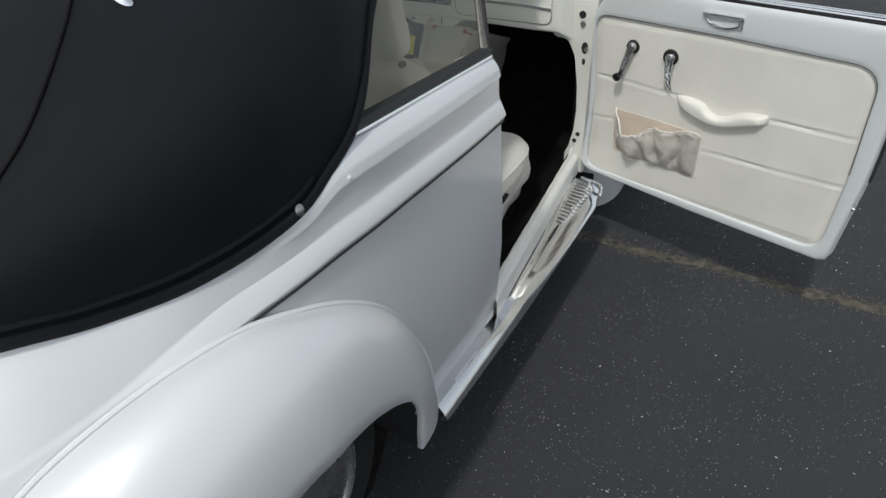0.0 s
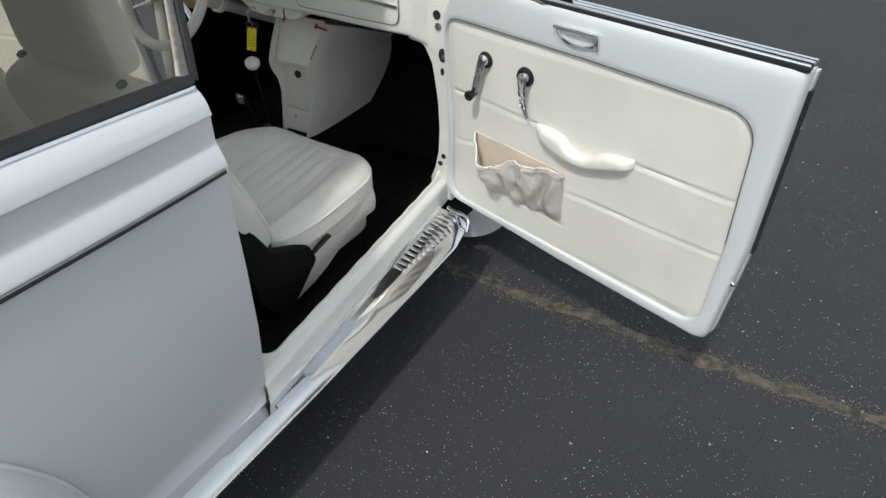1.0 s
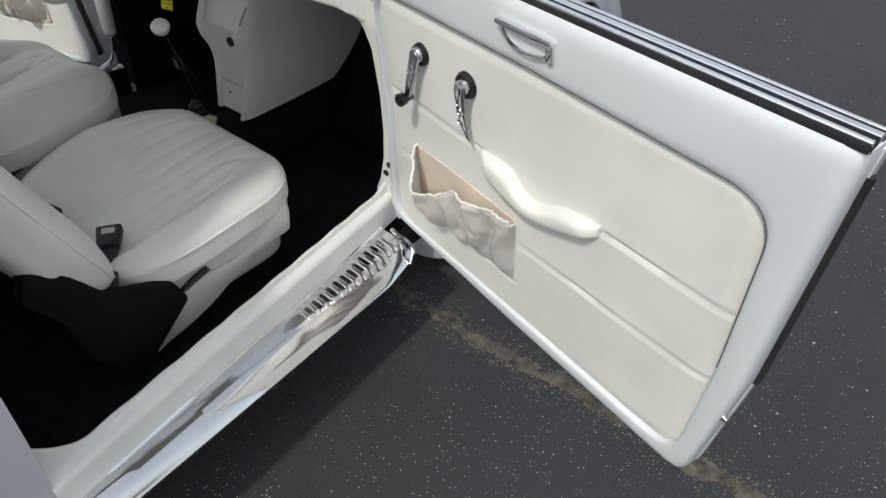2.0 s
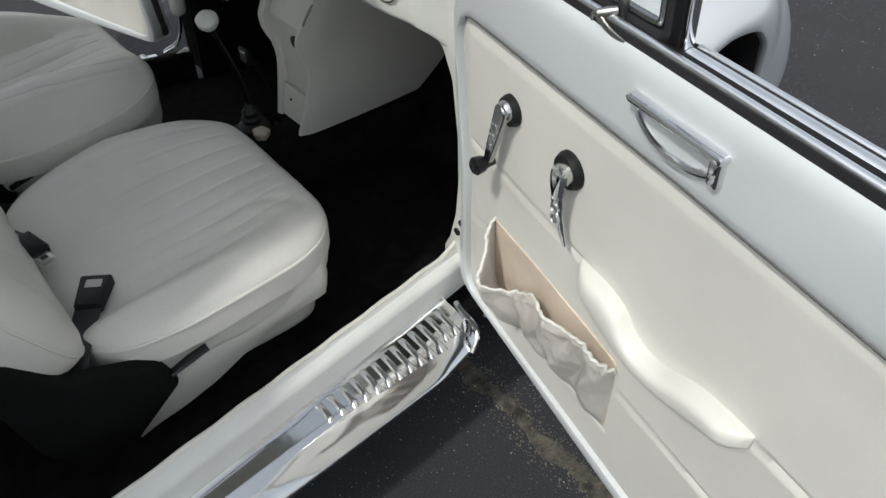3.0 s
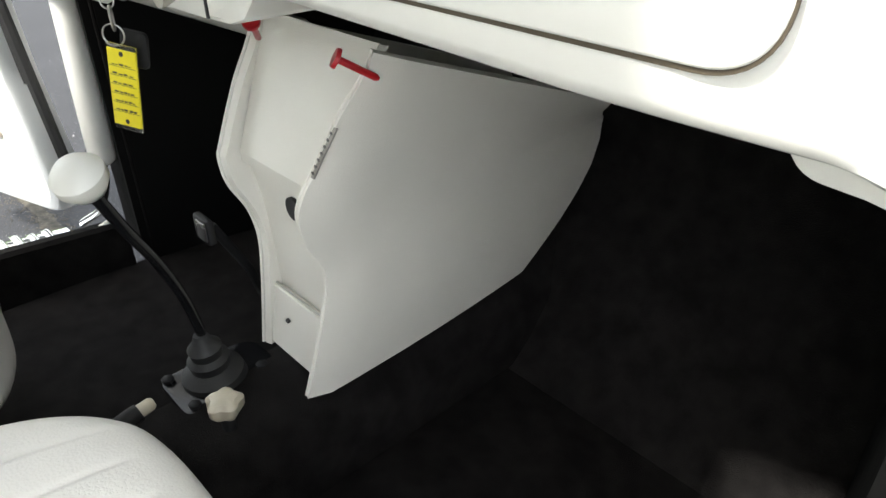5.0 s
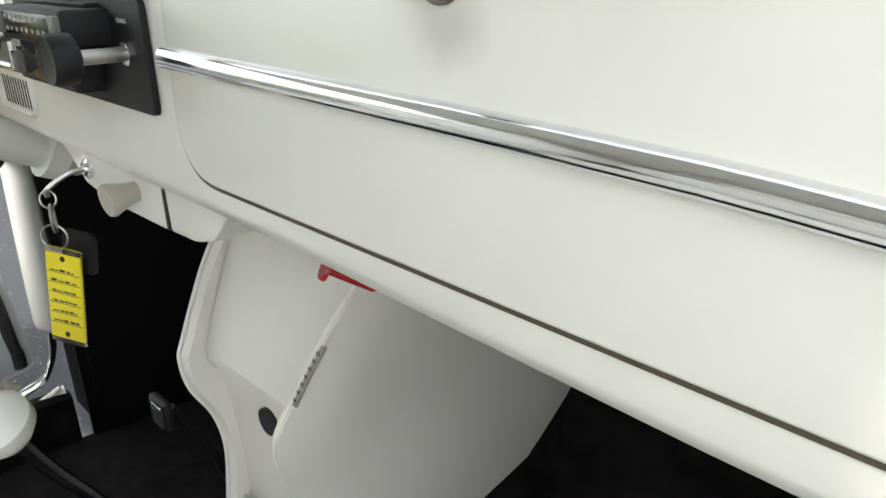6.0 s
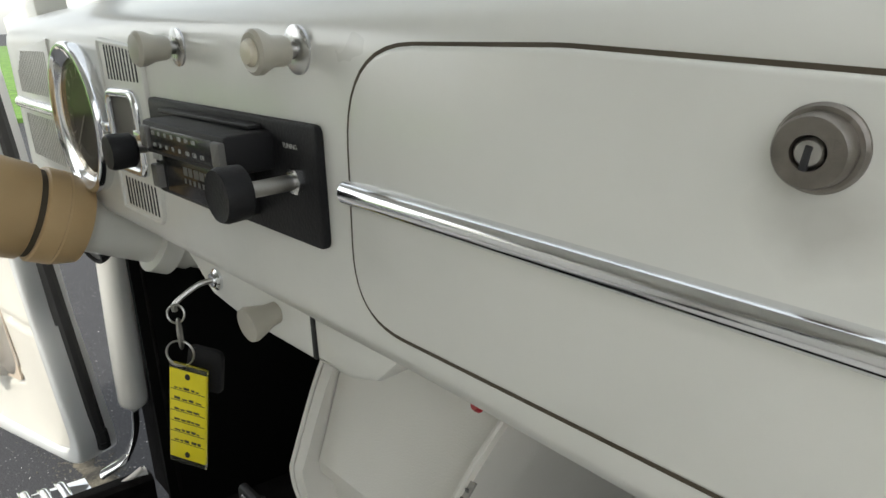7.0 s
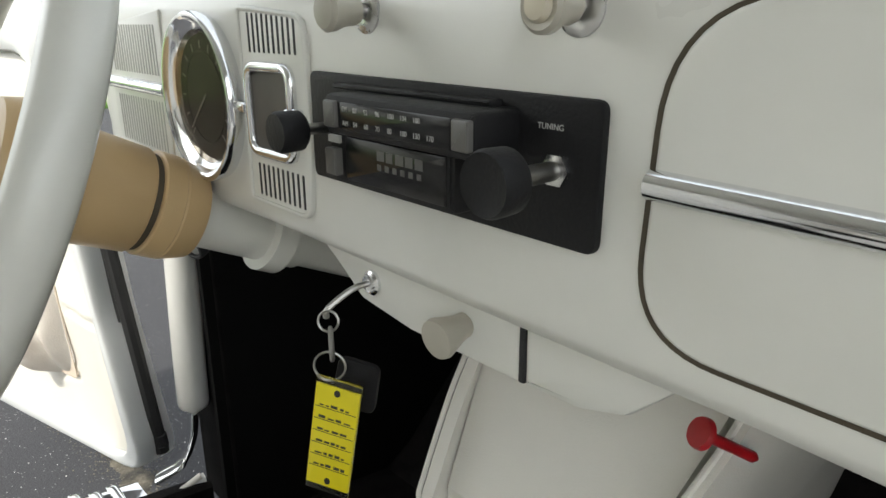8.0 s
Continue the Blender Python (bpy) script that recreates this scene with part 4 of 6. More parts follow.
            if t > 0.80:
                k = (t - 0.80) / 0.20
                p.z += 0.0050 * noise.noise((i * 0.33, 5.0, 0)) * k
                p.y += 0.0055 * noise.noise((i * 0.27, 2.0, 0)) * k
                p.z += 0.0035 * math.exp(-((t - 0.93) / 0.03) ** 2)
            p.z = max(p.z, -0.0070)
            row.append(p)
        rows.append(row)
    part("map_pocket", shell(loft(rows), 0.0015), CLOTH, d, "gathered ivory cloth map pocket", m, 75)
    part("pocket_hem", tube(rows[-1], 0.0028, 6), VINYL, d, "white pocket hem", m)
    part("pocket_lining", plate(rounded([(0.140, 0.165, 0.01), (0.458, 0.147, 0.01), (0.464, 0.316, 0.01), (0.30, 0.327, 0.1), (0.146, 0.330, 0.01)]), -0.0100, -0.0062), BEIGE, d, "beige pocket lining", m)
    # vent window: rubber and bright frame, glass, post and catch
    if window:
        outl = rounded([(0.190, 0.762, 0.035), (0.440, 0.762, 0.012), (0.440, 1.09, 0.02), (0.395, 1.11, 0.03)], 6)
        part("vent_frame", tube([(p[0], p[1], -0.034) for p in outl], 0.0095, 8, True), RUBBER, d, "black rubber vent window frame", m)
        inn = rounded([(0.204, 0.772, 0.03), (0.429, 0.772, 0.010), (0.429, 1.08, 0.02), (0.395, 1.095, 0.03)], 6)
        part("vent_rim", tube([(p[0], p[1], -0.030) for p in inn], 0.0048, 8, True), DARKCHROME, d, "bright vent window rim", m)
        g = part("vent_glass", plate(inn, -0.0365, -0.0335), GLASS, d, "clear vent glass", m)
        g.visible_shadow = False
        part("vent_post", box((0.438, 0.757, -0.040), (0.456, 1.10, -0.026), 0.003), PLASTIC, d, "dark window post", m)
        part("post_strip", box((0.4565, 0.757, -0.038), (0.4615, 1.10, -0.028), 0.002), CHROME, d, "bright post strip", m)
        part("catch_pad", plate(rounded([(0.372, 0.764, 0.006), (0.386, 0.762, 0.006), (0.384, 0.788, 0.006), (0.374, 0.790, 0.006)]), -0.034, -0.027, 0.002), RUBBER, d, "black rubber pad", m @ Matrix.Translation((0, -0.010, 0.006)))
        part("catch_pivot", tube([(0.376, 0.778, -0.028), (0.369, 0.776, -0.020), (0.363, 0.774, -0.014)], [0.0046, 0.0052, 0.0048], 14), NICKEL, d, "nickel catch pivot", m @ Matrix.Translation((0, -0.010, 0.006)))
        part("catch_lever", tube(curve_pts([(0.361, 0.774, -0.016), (0.368, 0.769, -0.015), (0.384, 0.762, -0.016), (0.408, 0.758, -0.018)], 6), [0.0060, 0.0058, 0.0052, 0.0048, 0.0044, 0.0042, 0.0040, 0.0038, 0.0036], 10, flat=0.7), NICKEL, d, "nickel vent catch lever", m @ Matrix.Translation((0, -0.010, 0.006)))
        part("catch_hook", tube(curve_pts([(0.358, 0.772, -0.016), (0.352, 0.768, -0.017), (0.352, 0.760, -0.018), (0.358, 0.760, -0.018)], 5), 0.0022, 8), NICKEL, d, "nickel hook", m @ Matrix.Translation((0, -0.010, 0.006)))
    return d


door(ID, "open white passenger door with white vinyl trim", True)
door(MIRROR, "open white driver door with white vinyl trim", True, (0.018, -0.050, 0.018), -5.0)

# quarter windows
for mm in (ID, MIRROR):
    def qw(f, g):
        a = Vector((0.752, -0.965, 1.070)).lerp(Vector((0.756, -1.485, 1.082)), f)
        b = Vector((0.66, -0.88, 1.38)).lerp(Vector((0.645, -1.12, 1.38)), f)
        return a.lerp(b, g)
    gl = part("quarter_glass", shell(outward(loft([[qw(f, g) for f in (0.02, 0.5, 0.98)] for g in (0.0, 0.5, 0.97)])), 0.004), TINTED, car, "bronze tinted quarter window glass", mm)
    gl.visible_shadow = False
    part("glass_channel", tube([qw(-0.005, g) for g in (-0.02, 0.08, 0.3, 0.6, 1)], [0.016, 0.013, 0.010, 0.009, 0.008], 10, flat=0.6, up=(1, 0, 0)), WORN, gl, "worn metal window channel", mm)
    part("channel_seal", tube([qw(-0.040, g) for g in (-0.02, 0.3, 0.6, 1)], 0.009, 8), RUBBER, gl, "black seal", mm)
    part("sill_seal", tube([qw(f, -0.012) for f in (-0.02, 0.5, 1.03)], 0.017, 8, flat=0.8), RUBBER, gl, "black window seal", mm)
    part("sill_strip", tube([qw(f, -0.03) + Vector((0.012, 0, -0.002)) for f in (-0.02, 0.5, 1.02)], 0.0045, 8), CHROME, gl, "bright strip", mm)

# ---- dashboard ----
DY = -0.058
PROF = [(0.03, 0.868), (-0.030, 0.866), (-0.048, 0.8665), (-0.055, 0.870), (-0.058, 0.877), (-0.0585, 0.885), (-0.0585, 1.010), (-0.057, 1.018), (-0.052, 1.026), (-0.040, 1.034), (0.0, 1.044), (0.08, 1.058), (0.19, 1.07)]
rows = []
for x in np.linspace(-0.53, 0.53, 60):
    k = max(0, abs(x) - 0.46) / 0.07
    rows.append([(0.03 + x * (1.0 if x > 0 else 1.052), y + 0.012 * k * k, z - (0.004 * k * k + 0.006 * max(0, min(1, (abs(x) - 0.18) / 0.25)) if z < 0.88 else 0.0)) for y, z in PROF])
# ends sweep back into the posts
for s in (1, -1):
    ex = []
    for k in range(1, 15):
        f = k / 14
        g = f * f * (3 - 2 * f)
        row = []
        for y, z in PROF:
            zz = z - (0.010 + 0.034 * g if z < 0.88 else 0.030 * g * max(0, 1 - (z - 0.88) / 0.10))
            back = 0.058 - 0.063 * zz
            row.append((0.03 + s * (0.53 + 0.062 * f) * (1.0 if s > 0 else 1.052), y + 0.012 * (1 - g) + (back - y) * g if y < 0.02 else y, zz))
        ex.append(row)
    rows = rows + ex if s > 0 else ex[::-1] + rows
dash = part("dashboard", shell(outward(loft(rows)), 0.002), CREAM, car, "cream painted metal dashboard", sharp=50)
FACE = frame_m((0, DY, 0), (1, 0, 0), (0, 0, 1), (0, -1, 0))     # x, height, out of the dash


def on_dash(name, bm, mat, label="", m=ID, sharp=38):
    return part(name, bm, mat, dash, label, FACE @ m, sharp)


def grown(pts, k):
    c = [Vector(p) for p in pts]
    out = []
    for i, b in enumerate(c):
        t = (c[(i + 1) % len(c)] - c[i - 1]).normalized()
        out.append(b + Vector((t.y, -t.x)) * k)
    return out


GLOVE = rounded([(0.161, 0.8885, 0.034), (0.545, 0.8865, 0.030), (0.545, 0.994, 0.034), (0.40, 1.006, 0.3), (0.28, 1.013, 0.2), (0.166, 1.013, 0.046)], 10)
on_dash("glovebox_gap", plate([p + Vector((-0.0008, -0.0004)) for p in grown(GLOVE, 0.0018)], 0.0, 0.0013), GAPBROWN, "dark gap round the glovebox lid")
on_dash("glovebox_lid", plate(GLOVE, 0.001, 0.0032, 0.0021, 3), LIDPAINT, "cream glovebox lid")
strip = [(x, lerp(x, [(0.16, 0.9502), (0.37, 0.9465), (0.45, 0.9445), (0.55, 0.9385)]), 0.004) for x in np.linspace(0.1635, 0.546, 24)]
on_dash("trim_strip", tube(strip, 0.0056, 16, flat=1.0), CHROME, "bright half-round trim strip")
LOCK = Matrix.Translation((0.3565, 0.9915, 0.002)) @ Matrix.Scale(0.9, 4)
on_dash("glovebox_lock", lathe([(0.0118, 0), (0.0118, 0.0026), (0.0110, 0.0036), (0.0098, 0.0038), (0.0096, 0.0088), (0.0090, 0.0096), (0.0046, 0.0098), (0.0042, 0.0088), (0.0040, 0.0060)], 40), WORN, "worn nickel lock ring", LOCK)
on_dash("lock_barrel", lathe([(0.0041, 0.004), (0.0041, 0.0084), (0.0032, 0.0098), (0.0010, 0.0102)], 24), NICKEL, "nickel lock barrel", LOCK)
on_dash("keyhole", box((-0.0010, -0.0046, 0.0086), (0.0010, 0.0020, 0.0106), 0.0005), RUBBER, "dark keyhole", LOCK @ Matrix.Rotation(radians(-10), 4, "Z"))

# pull knobs
for x, pull in ((-0.012, False), (0.126, True)):
    km = Matrix.Translation((x, 1.0105, 0.0)) @ Matrix.Diagonal((0.9, 0.9, 0.74, 1))
    on_dash("knob_bezel", lathe([(0.0125, 0), (0.0125, 0.002), (0.0095, 0.0038), (0.006, 0.004)], 28), SATIN, "satin steel bezel", km)
    on_dash("knob_stem", lathe([(0.0045, 0), (0.0045, 0.012)], 16), NICKEL, "", km)
    if pull:
        on_dash("pull_knob", lathe([(0.0070, 0.009), (0.0078, 0.012), (0.0078, 0.019), (0.0112, 0.027), (0.0112, 0.031), (0.0095, 0.033), (0.0078, 0.0325)], 28), GREYIVORY, "grey ivory switch knob", km)
        on_dash("knob_button", lathe([(0.0068, 0.028), (0.0068, 0.0335), (0.0055, 0.036), (0.002, 0.0366)], 24), IVORY, "ivory push button", km)
    else:
        on_dash("pull_knob", lathe([(0.0070, 0.009), (0.0080, 0.012), (0.0085, 0.020), (0.0110, 0.028), (0.0115, 0.033), (0.0095, 0.036), (0.003, 0.0372)], 28), GREYIVORY, "grey ivory pull knob", km)

# speedometer in its bright bezel
SP = Matrix.Translation((-0.226, 0.951, 0))
on_dash("speedometer_bezel", lathe([(0.0620, 0), (0.0630, 0.0070), (0.0625, 0.0110), (0.0610, 0.0125), (0.0592, 0.0125), (0.0580, 0.0110), (0.0570, 0.0095), (0.0545, 0.0085), (0.0470, 0.0040), (0.0450, 0.0005)], 72), CHROME, "wide chrome speedometer bezel", SP)
on_dash("speedometer_dial", lathe([(0.0500, 0.0), (0.0500, 0.0026), (0.02, 0.0027)], 48), DIALFACE, "dark speedometer dial", SP)
on_dash("dial_ring", tube([(0.034 * math.cos(a), 0.034 * math.sin(a), 0.0028) for a in np.linspace(0, 2 * math.pi, 48, endpoint=False)], 0.0006, 6, True), GREY, "thin grey dial ring", SP)
for k in range(13):
    a = radians(225 - 22.5 * k)
    on_dash("dial_tick", box((0.036, -0.0006, 0.0026), (0.042, 0.0006, 0.0031), 0), PRINT, "pale dial mark", SP @ Matrix.Rotation(a, 4, "Z"))
on_dash("dial_glass", lathe([(0.0490, 0.0055), (0.0490, 0.0060), (0.02, 0.0061)], 48), DIALGLASS, "clear dial glass", SP).visible_shadow = False
on_dash("dial_needle", box((-0.0008, -0.004, 0.0030), (0.0008, 0.040, 0.0036), 0.0003), PRINT, "pale needle", SP @ Matrix.Rotation(radians(130), 4, "Z"))

# grilles
GRILLE_R = rounded([(-0.160, 0.884, 0.004), (-0.077, 0.884, 0.016), (-0.070, 0.93, 0.2), (-0.072, 1.010, 0.018), (-0.160, 1.017, 0.006)], 6)
on_dash("grille_plate", plate(GRILLE_R, 0.0, 0.0022, 0.0012), CREAM, "cream speaker grille plate")
on_dash("grille_bead", tube([(p[0], p[1], 0.0020) for p in grown(GRILLE_R, -0.002)], 0.0018, 8, True), CREAM, "cream raised edge")
for i in range(10):
    x = -0.146 + 0.0066 * i
    on_dash("grille_slot", box((x, 0.9865, 0.0018), (x + 0.0024, 1.0115 - 0.0003 * i, 0.0027), 0.0008), RUBBER, "dark grille slot")
    on_dash("grille_slot", box((x, 0.8905, 0.0018), (x + 0.0024, 0.913, 0.0027), 0.0008), RUBBER, "dark grille slot")
GRILLE_L = rounded([(-0.452, 0.892, 0.02), (-0.310, 0.886, 0.004), (-0.306, 1.016, 0.004), (-0.430, 1.005, 0.05), (-0.452, 0.97, 0.02)], 6)
on_dash("grille_plate", plate(GRILLE_L, 0.0, 0.0022, 0.0012), CREAM, "cream speaker grille plate")
for i in range(18):
    x = -0.438 + 0.0068 * i
    on_dash("grille_slot", box((x, 0.962, 0.0018), (x + 0.0022, 1.004 - 0.02 * max(0, 4 - i) / 4, 0.0027), 0.0008), SHADEGREY, "shaded grille slot")
    on_dash("grille_slot", box((x, 0.896, 0.0018), (x + 0.0022, 0.940, 0.0027), 0.0008), SHADEGREY, "shaded grille slot")
on_dash("grille_bar", tube([(-0.452, 0.951, 0.003), (-0.30, 0.951, 0.004)], 0.006, 10), CHROME, "bright bar")
# small square gauge
GA = rounded([(-0.147, 0.922, 0.010), (-0.090, 0.922, 0.010), (-0.090, 0.978, 0.010), (-0.147, 0.978, 0.010)], 5)
on_dash("gauge_bezel", tube([(p[0], p[1], 0.004) for p in GA], 0.0036, 10, True), CHROME, "chrome gauge bezel")
on_dash("gauge_face", plate(GA, 0.001, 0.0032), DIALFACE, "dark gauge face")
on_dash("gauge_clip", box((-0.171, 0.9465, 0.002), (-0.149, 0.9545, 0.009), 0.002), CHROME, "bright clip")
on_dash("gauge_clip", box((-0.096, 0.9465, 0.002), (-0.080, 0.9545, 0.008), 0.002), CHROME, "bright clip")

# switch panel under the dash
LOWER = frame_m((0, -0.040, 0), (1, 0, 0), (0, 0, 1), (0, -1, 0))
P1 = rounded([(-0.100, 0.868, 0), (-0.074, 0.852, 0.01), (-0.050, 0.836, 0.012), (0.0, 0.8305, 0.02), (0.088, 0.832, 0.004), (0.088, 0.868, 0)], 5)
P2 = rounded([(0.091, 0.868, 0), (0.091, 0.832, 0.004), (0.125, 0.8335, 0.02), (0.150, 0.841, 0.012), (0.178, 0.868, 0)], 5)
part("dash_underside", plate(rounded([(-0.53, -0.030, 0.01), (0.575, -0.030, 0.01), (0.575, 0.20, 0.02), (-0.53, 0.20, 0.02)], 4), 0.8605, 0.8655), CREAM, dash, "cream under side of the dashboard", Matrix.Rotation(radians(-1.5), 4, "X"))
part("switch_panel", plate(P1, -0.02, 0.004, 0.003), CREAM, dash, "cream switch panel", LOWER)
part("lower_panel", plate(P2, -0.10, 0.004, 0.004), CREAM, dash, "cream lower panel", LOWER)
part("panel_joint", box((0.0875, 0.833, -0.01), (0.0915, 0.867, 0.0042), 0.001), RUBBER, dash, "dark joint", LOWER)
IG = LOWER @ Matrix.Translation((-0.036, 0.851, 0.004))
part("ignition_lock", lathe([(0.0080, 0), (0.0080, 0.002), (0.0062, 0.0035), (0.0055, 0.003), (0.0050, 0.005), (0.001, 0.0055)], 24), CHROME, dash, "chrome ignition lock", IG)
part("heater_knob", lathe([(0.0070, 0.0), (0.0075, 0.006), (0.0115, 0.019), (0.0108, 0.0215), (0.003, 0.0225)], 28), GREYIVORY, dash, "grey ivory knob", LOWER @ aim((0.048, 0.851, 0.004), (0.05, -0.1, 1)))

# ---- radio ----
radio = thing("car_radio", "black cassette car radio set into the cream dashboard", "radio", (0.037, DY, 0.92))


def on_radio(name, bm, mat, label="", m=ID):
    return part(name, bm, mat, radio, label, FACE @ m)


on_radio("faceplate", plate(rounded([(-0.067, 0.917, 0.005), (0.142, 0.917, 0.006), (0.1425, 0.9775, 0.005), (-0.0665, 0.9785, 0.005)], 5), 0.001, 0.0045, 0.0012), PLASTIC, "matt black plastic faceplate")
on_radio("nose", box((-0.024, 0.9235, 0.003), (0.078, 0.952, 0.0205), 0.003), PLASTIC, "black cassette slot housing")
on_radio("dial_housing", box((-0.010, 0.9515, 0.003), (0.1005, 0.9715, 0.0300), 0.003), PLASTIC, "black tuner housing")
on_radio("top_rib", box((-0.030, 0.9712, 0.003), (0.090, 0.9742, 0.012), 0.001), PLASTIC)
on_radio("dial_window", box((0.0050, 0.9548, 0.0285), (0.0870, 0.9685, 0.0308), 0.0008), GLOSSBLACK, "glossy dark dial window")
on_radio("slot_door", box((-0.006, 0.9265, 0.018), (0.073, 0.9495, 0.0213), 0.001), GLOSSBLACK, "cassette slot door")
for x in (-0.0080, 0.0885):
    on_radio("push_button", box((x, 0.9555, 0.028), (x + 0.0105, 0.9685, 0.0325), 0.0012), GREY, "grey button")
on_radio("rocker", box((-0.0205, 0.928, 0.018), (-0.0100, 0.9425, 0.0250), 0.0012), GREY, "grey rocker")
on_radio("rocker_mark", box((-0.0205, 0.9450, 0.019), (-0.0100, 0.9490, 0.0225), 0.0006), PRINT, "white marking")
SH = Matrix.Translation((0.1220, 0.9490, 0.004))
on_radio("nut", lathe([(0.0070, 0), (0.0070, 0.0035), (0.0045, 0.0042)], 6), SATIN, "steel hex nut", SH)
on_radio("shaft", lathe([(0.0040, 0), (0.0040, 0.036)], 16), NICKEL, "grey metal shaft", SH)
on_radio("tuning_knob", lathe([(0.0090, 0.028), (0.0128, 0.030), (0.0132, 0.040), (0.0121, 0.0425), (0.0111, 0.0420), (0.003, 0.0415)], 28), PLASTIC, "black round knob", SH)
SL = Matrix.Translation((-0.0410, 0.9490, 0.004))
on_radio("shaft", lathe([(0.0032, 0), (0.0032, 0.032)], 16), NICKEL, "grey metal shaft", SL)
on_radio("volume_knob", lathe([(0.0090, 0.022), (0.0110, 0.024), (0.0115, 0.036), (0.0103, 0.0385), (0.003, 0.039)], 28), PLASTIC, "black round knob", SL)


def lettering(name, body, size, x, z, out, mat, parent, m=None):
    cu = bpy.data.curves.new(name, "FONT")
    cu.body, cu.size, cu.extrude, cu.align_x, cu.align_y = body, size, 0.0001, "LEFT", "CENTER"
    tmp = bpy.data.objects.new(name, cu)
    scene.collection.objects.link(tmp)
    me = bpy.data.meshes.new_from_object(tmp.evaluated_get(bpy.context.evaluated_depsgraph_get()))
    bpy.data.objects.remove(tmp)
    me.transform((m or FACE) @ Matrix.Translation((x, z, out)))
    me.materials.clear()
    me.materials.append(mat)
    ob = new(name, me)
    ob.parent = parent
    return ob


lettering("tuning_word", "TUNING", 0.0035, 0.1105, 0.9655, 0.0047, PRINT, radio)
for row, z in ((("FM", "88", "92", "96", "100", "104", "108"), 0.9650), (("AM", "54", "60", "70", "80", "100", "130", "170"), 0.9583)):
    n = len(row)
    for i, wd in enumerate(row):
        lettering("dial_figure", wd, 0.0034, 0.0075 + (0.055 if n == 7 else 0.064) * i / (n - 1), z, 0.0309, PRINT, radio)
for i, w in enumerate((0.0060, 0.0052, 0.0064, 0.0058, 0.0058)):
    on_radio("maker_mark", box((0.022 + 0.0074 * i, 0.9405, 0.0210), (0.022 + 0.0074 * i + w, 0.9455, 0.0214), 0.0), GREY, "grey block mark")
for i in range(6):
    on_radio("maker_mark", box((0.022 + 0.0062 * i, 0.9358, 0.0210), (0.0253 + 0.0062 * i, 0.9388, 0.0214), 0.0), GREY, "grey block mark")
keep(radio, (0.037, DY, 0.92))

# ---- steering wheel and column ----
COL0, COL1 = Vector((-0.250, -0.208, 0.918)), Vector((-0.250, 0.10, 0.778))
CD = (COL1 - COL0).normalized()
steer = thing("steering_wheel", "ivory three-spoke steering wheel on a tan column", "steering wheel", COL0)
SM = aim(COL0, -CD, (1, 0, 0))
part("rim", tube([SM @ Vector((0.180 * math.cos(a), 0.180 * math.sin(a), 0.005)) for a in np.linspace(0, 2 * math.pi, 72, endpoint=False)], 0.0172, 16, True), PALEIVORY, steer, "ivory rim")
part("hub", lathe([(0.05, -0.05), (0.055, -0.03), (0.045, 0.0), (0.02, 0.008)], 32), TAN, steer, "tan hub", SM)
for a in (90, 210, 330):
    e = Vector((math.cos(radians(a)), math.sin(radians(a)), 0))
    part("spoke", tube([SM @ (e * 0.03 + Vector((0, 0, -0.02))), SM @ (e * 0.11 + Vector((0, 0, -0.02))), SM @ (e * 0.178)], 0.009, 8, flat=0.6), STEEL, steer, "bright spoke")
CM = aim(COL0, CD, (1, 0, 0))
part("column_cover", lathe([(0.030, 0.005), (0.0425, 0.010), (0.0435, 0.05), (0.0415, 0.100), (0.040, 0.102)], 40), TAN, steer, "tan plastic column cover", CM)
part("cover_gap", lathe([(0.0385, 0.098), (0.0385, 0.115)], 32), GAPBROWN, steer, "dark brown gap", CM)
part("column_collar", lathe([(0.0375, 0.1085), (0.0405, 0.1090), (0.0418, 0.1105), (0.0420, 0.1255), (0.0413, 0.1262), (0.0413, 0.1270), (0.0418, 0.1278), (0.0405, 0.134), (0.0365, 0.148), (0.028, 0.150)], 48), TAN, steer, "tan collar", CM @ Matrix.Translation((0, 0, -0.0015)))
part("column_tube", lathe([(0.0255, 0.15), (0.0255, 0.25), (0.0225, 0.255), (0.0225, 0.50)], 32), CREAM, steer, "cream column tube", CM)
part("column_clamp", lathe([(0.027, 0.212), (0.034, 0.214), (0.034, 0.232), (0.027, 0.234)], 32), CREAM, steer, "cream clamp", CM)
sw = aim((-0.317, -0.050, 0.811), (0.25, -0.85, -0.35))
part("column_switch", lathe([(0.010, -0.030), (0.010, -0.006), (0.0150, -0.006), (0.0160, -0.002), (0.0160, 0.003), (0.0150, 0.006), (0.0125, 0.006), (0.0115, 0.003)], 36), RUBBER, steer, "black ringed switch under the column", sw)
part("switch_face", lathe([(0.0115, 0.0), (0.0115, 0.0032), (0.006, 0.0046), (0.001, 0.0046)], 28), NICKEL, steer, "nickel switch face", sw)
part("switch_bracket", tube([(-0.317, -0.036, 0.812), (-0.295, -0.03, 0.825), (-0.265, -0.02, 0.832)], 0.009, 10), RUBBER, steer, "black bracket", ID)
keep(steer, COL0)

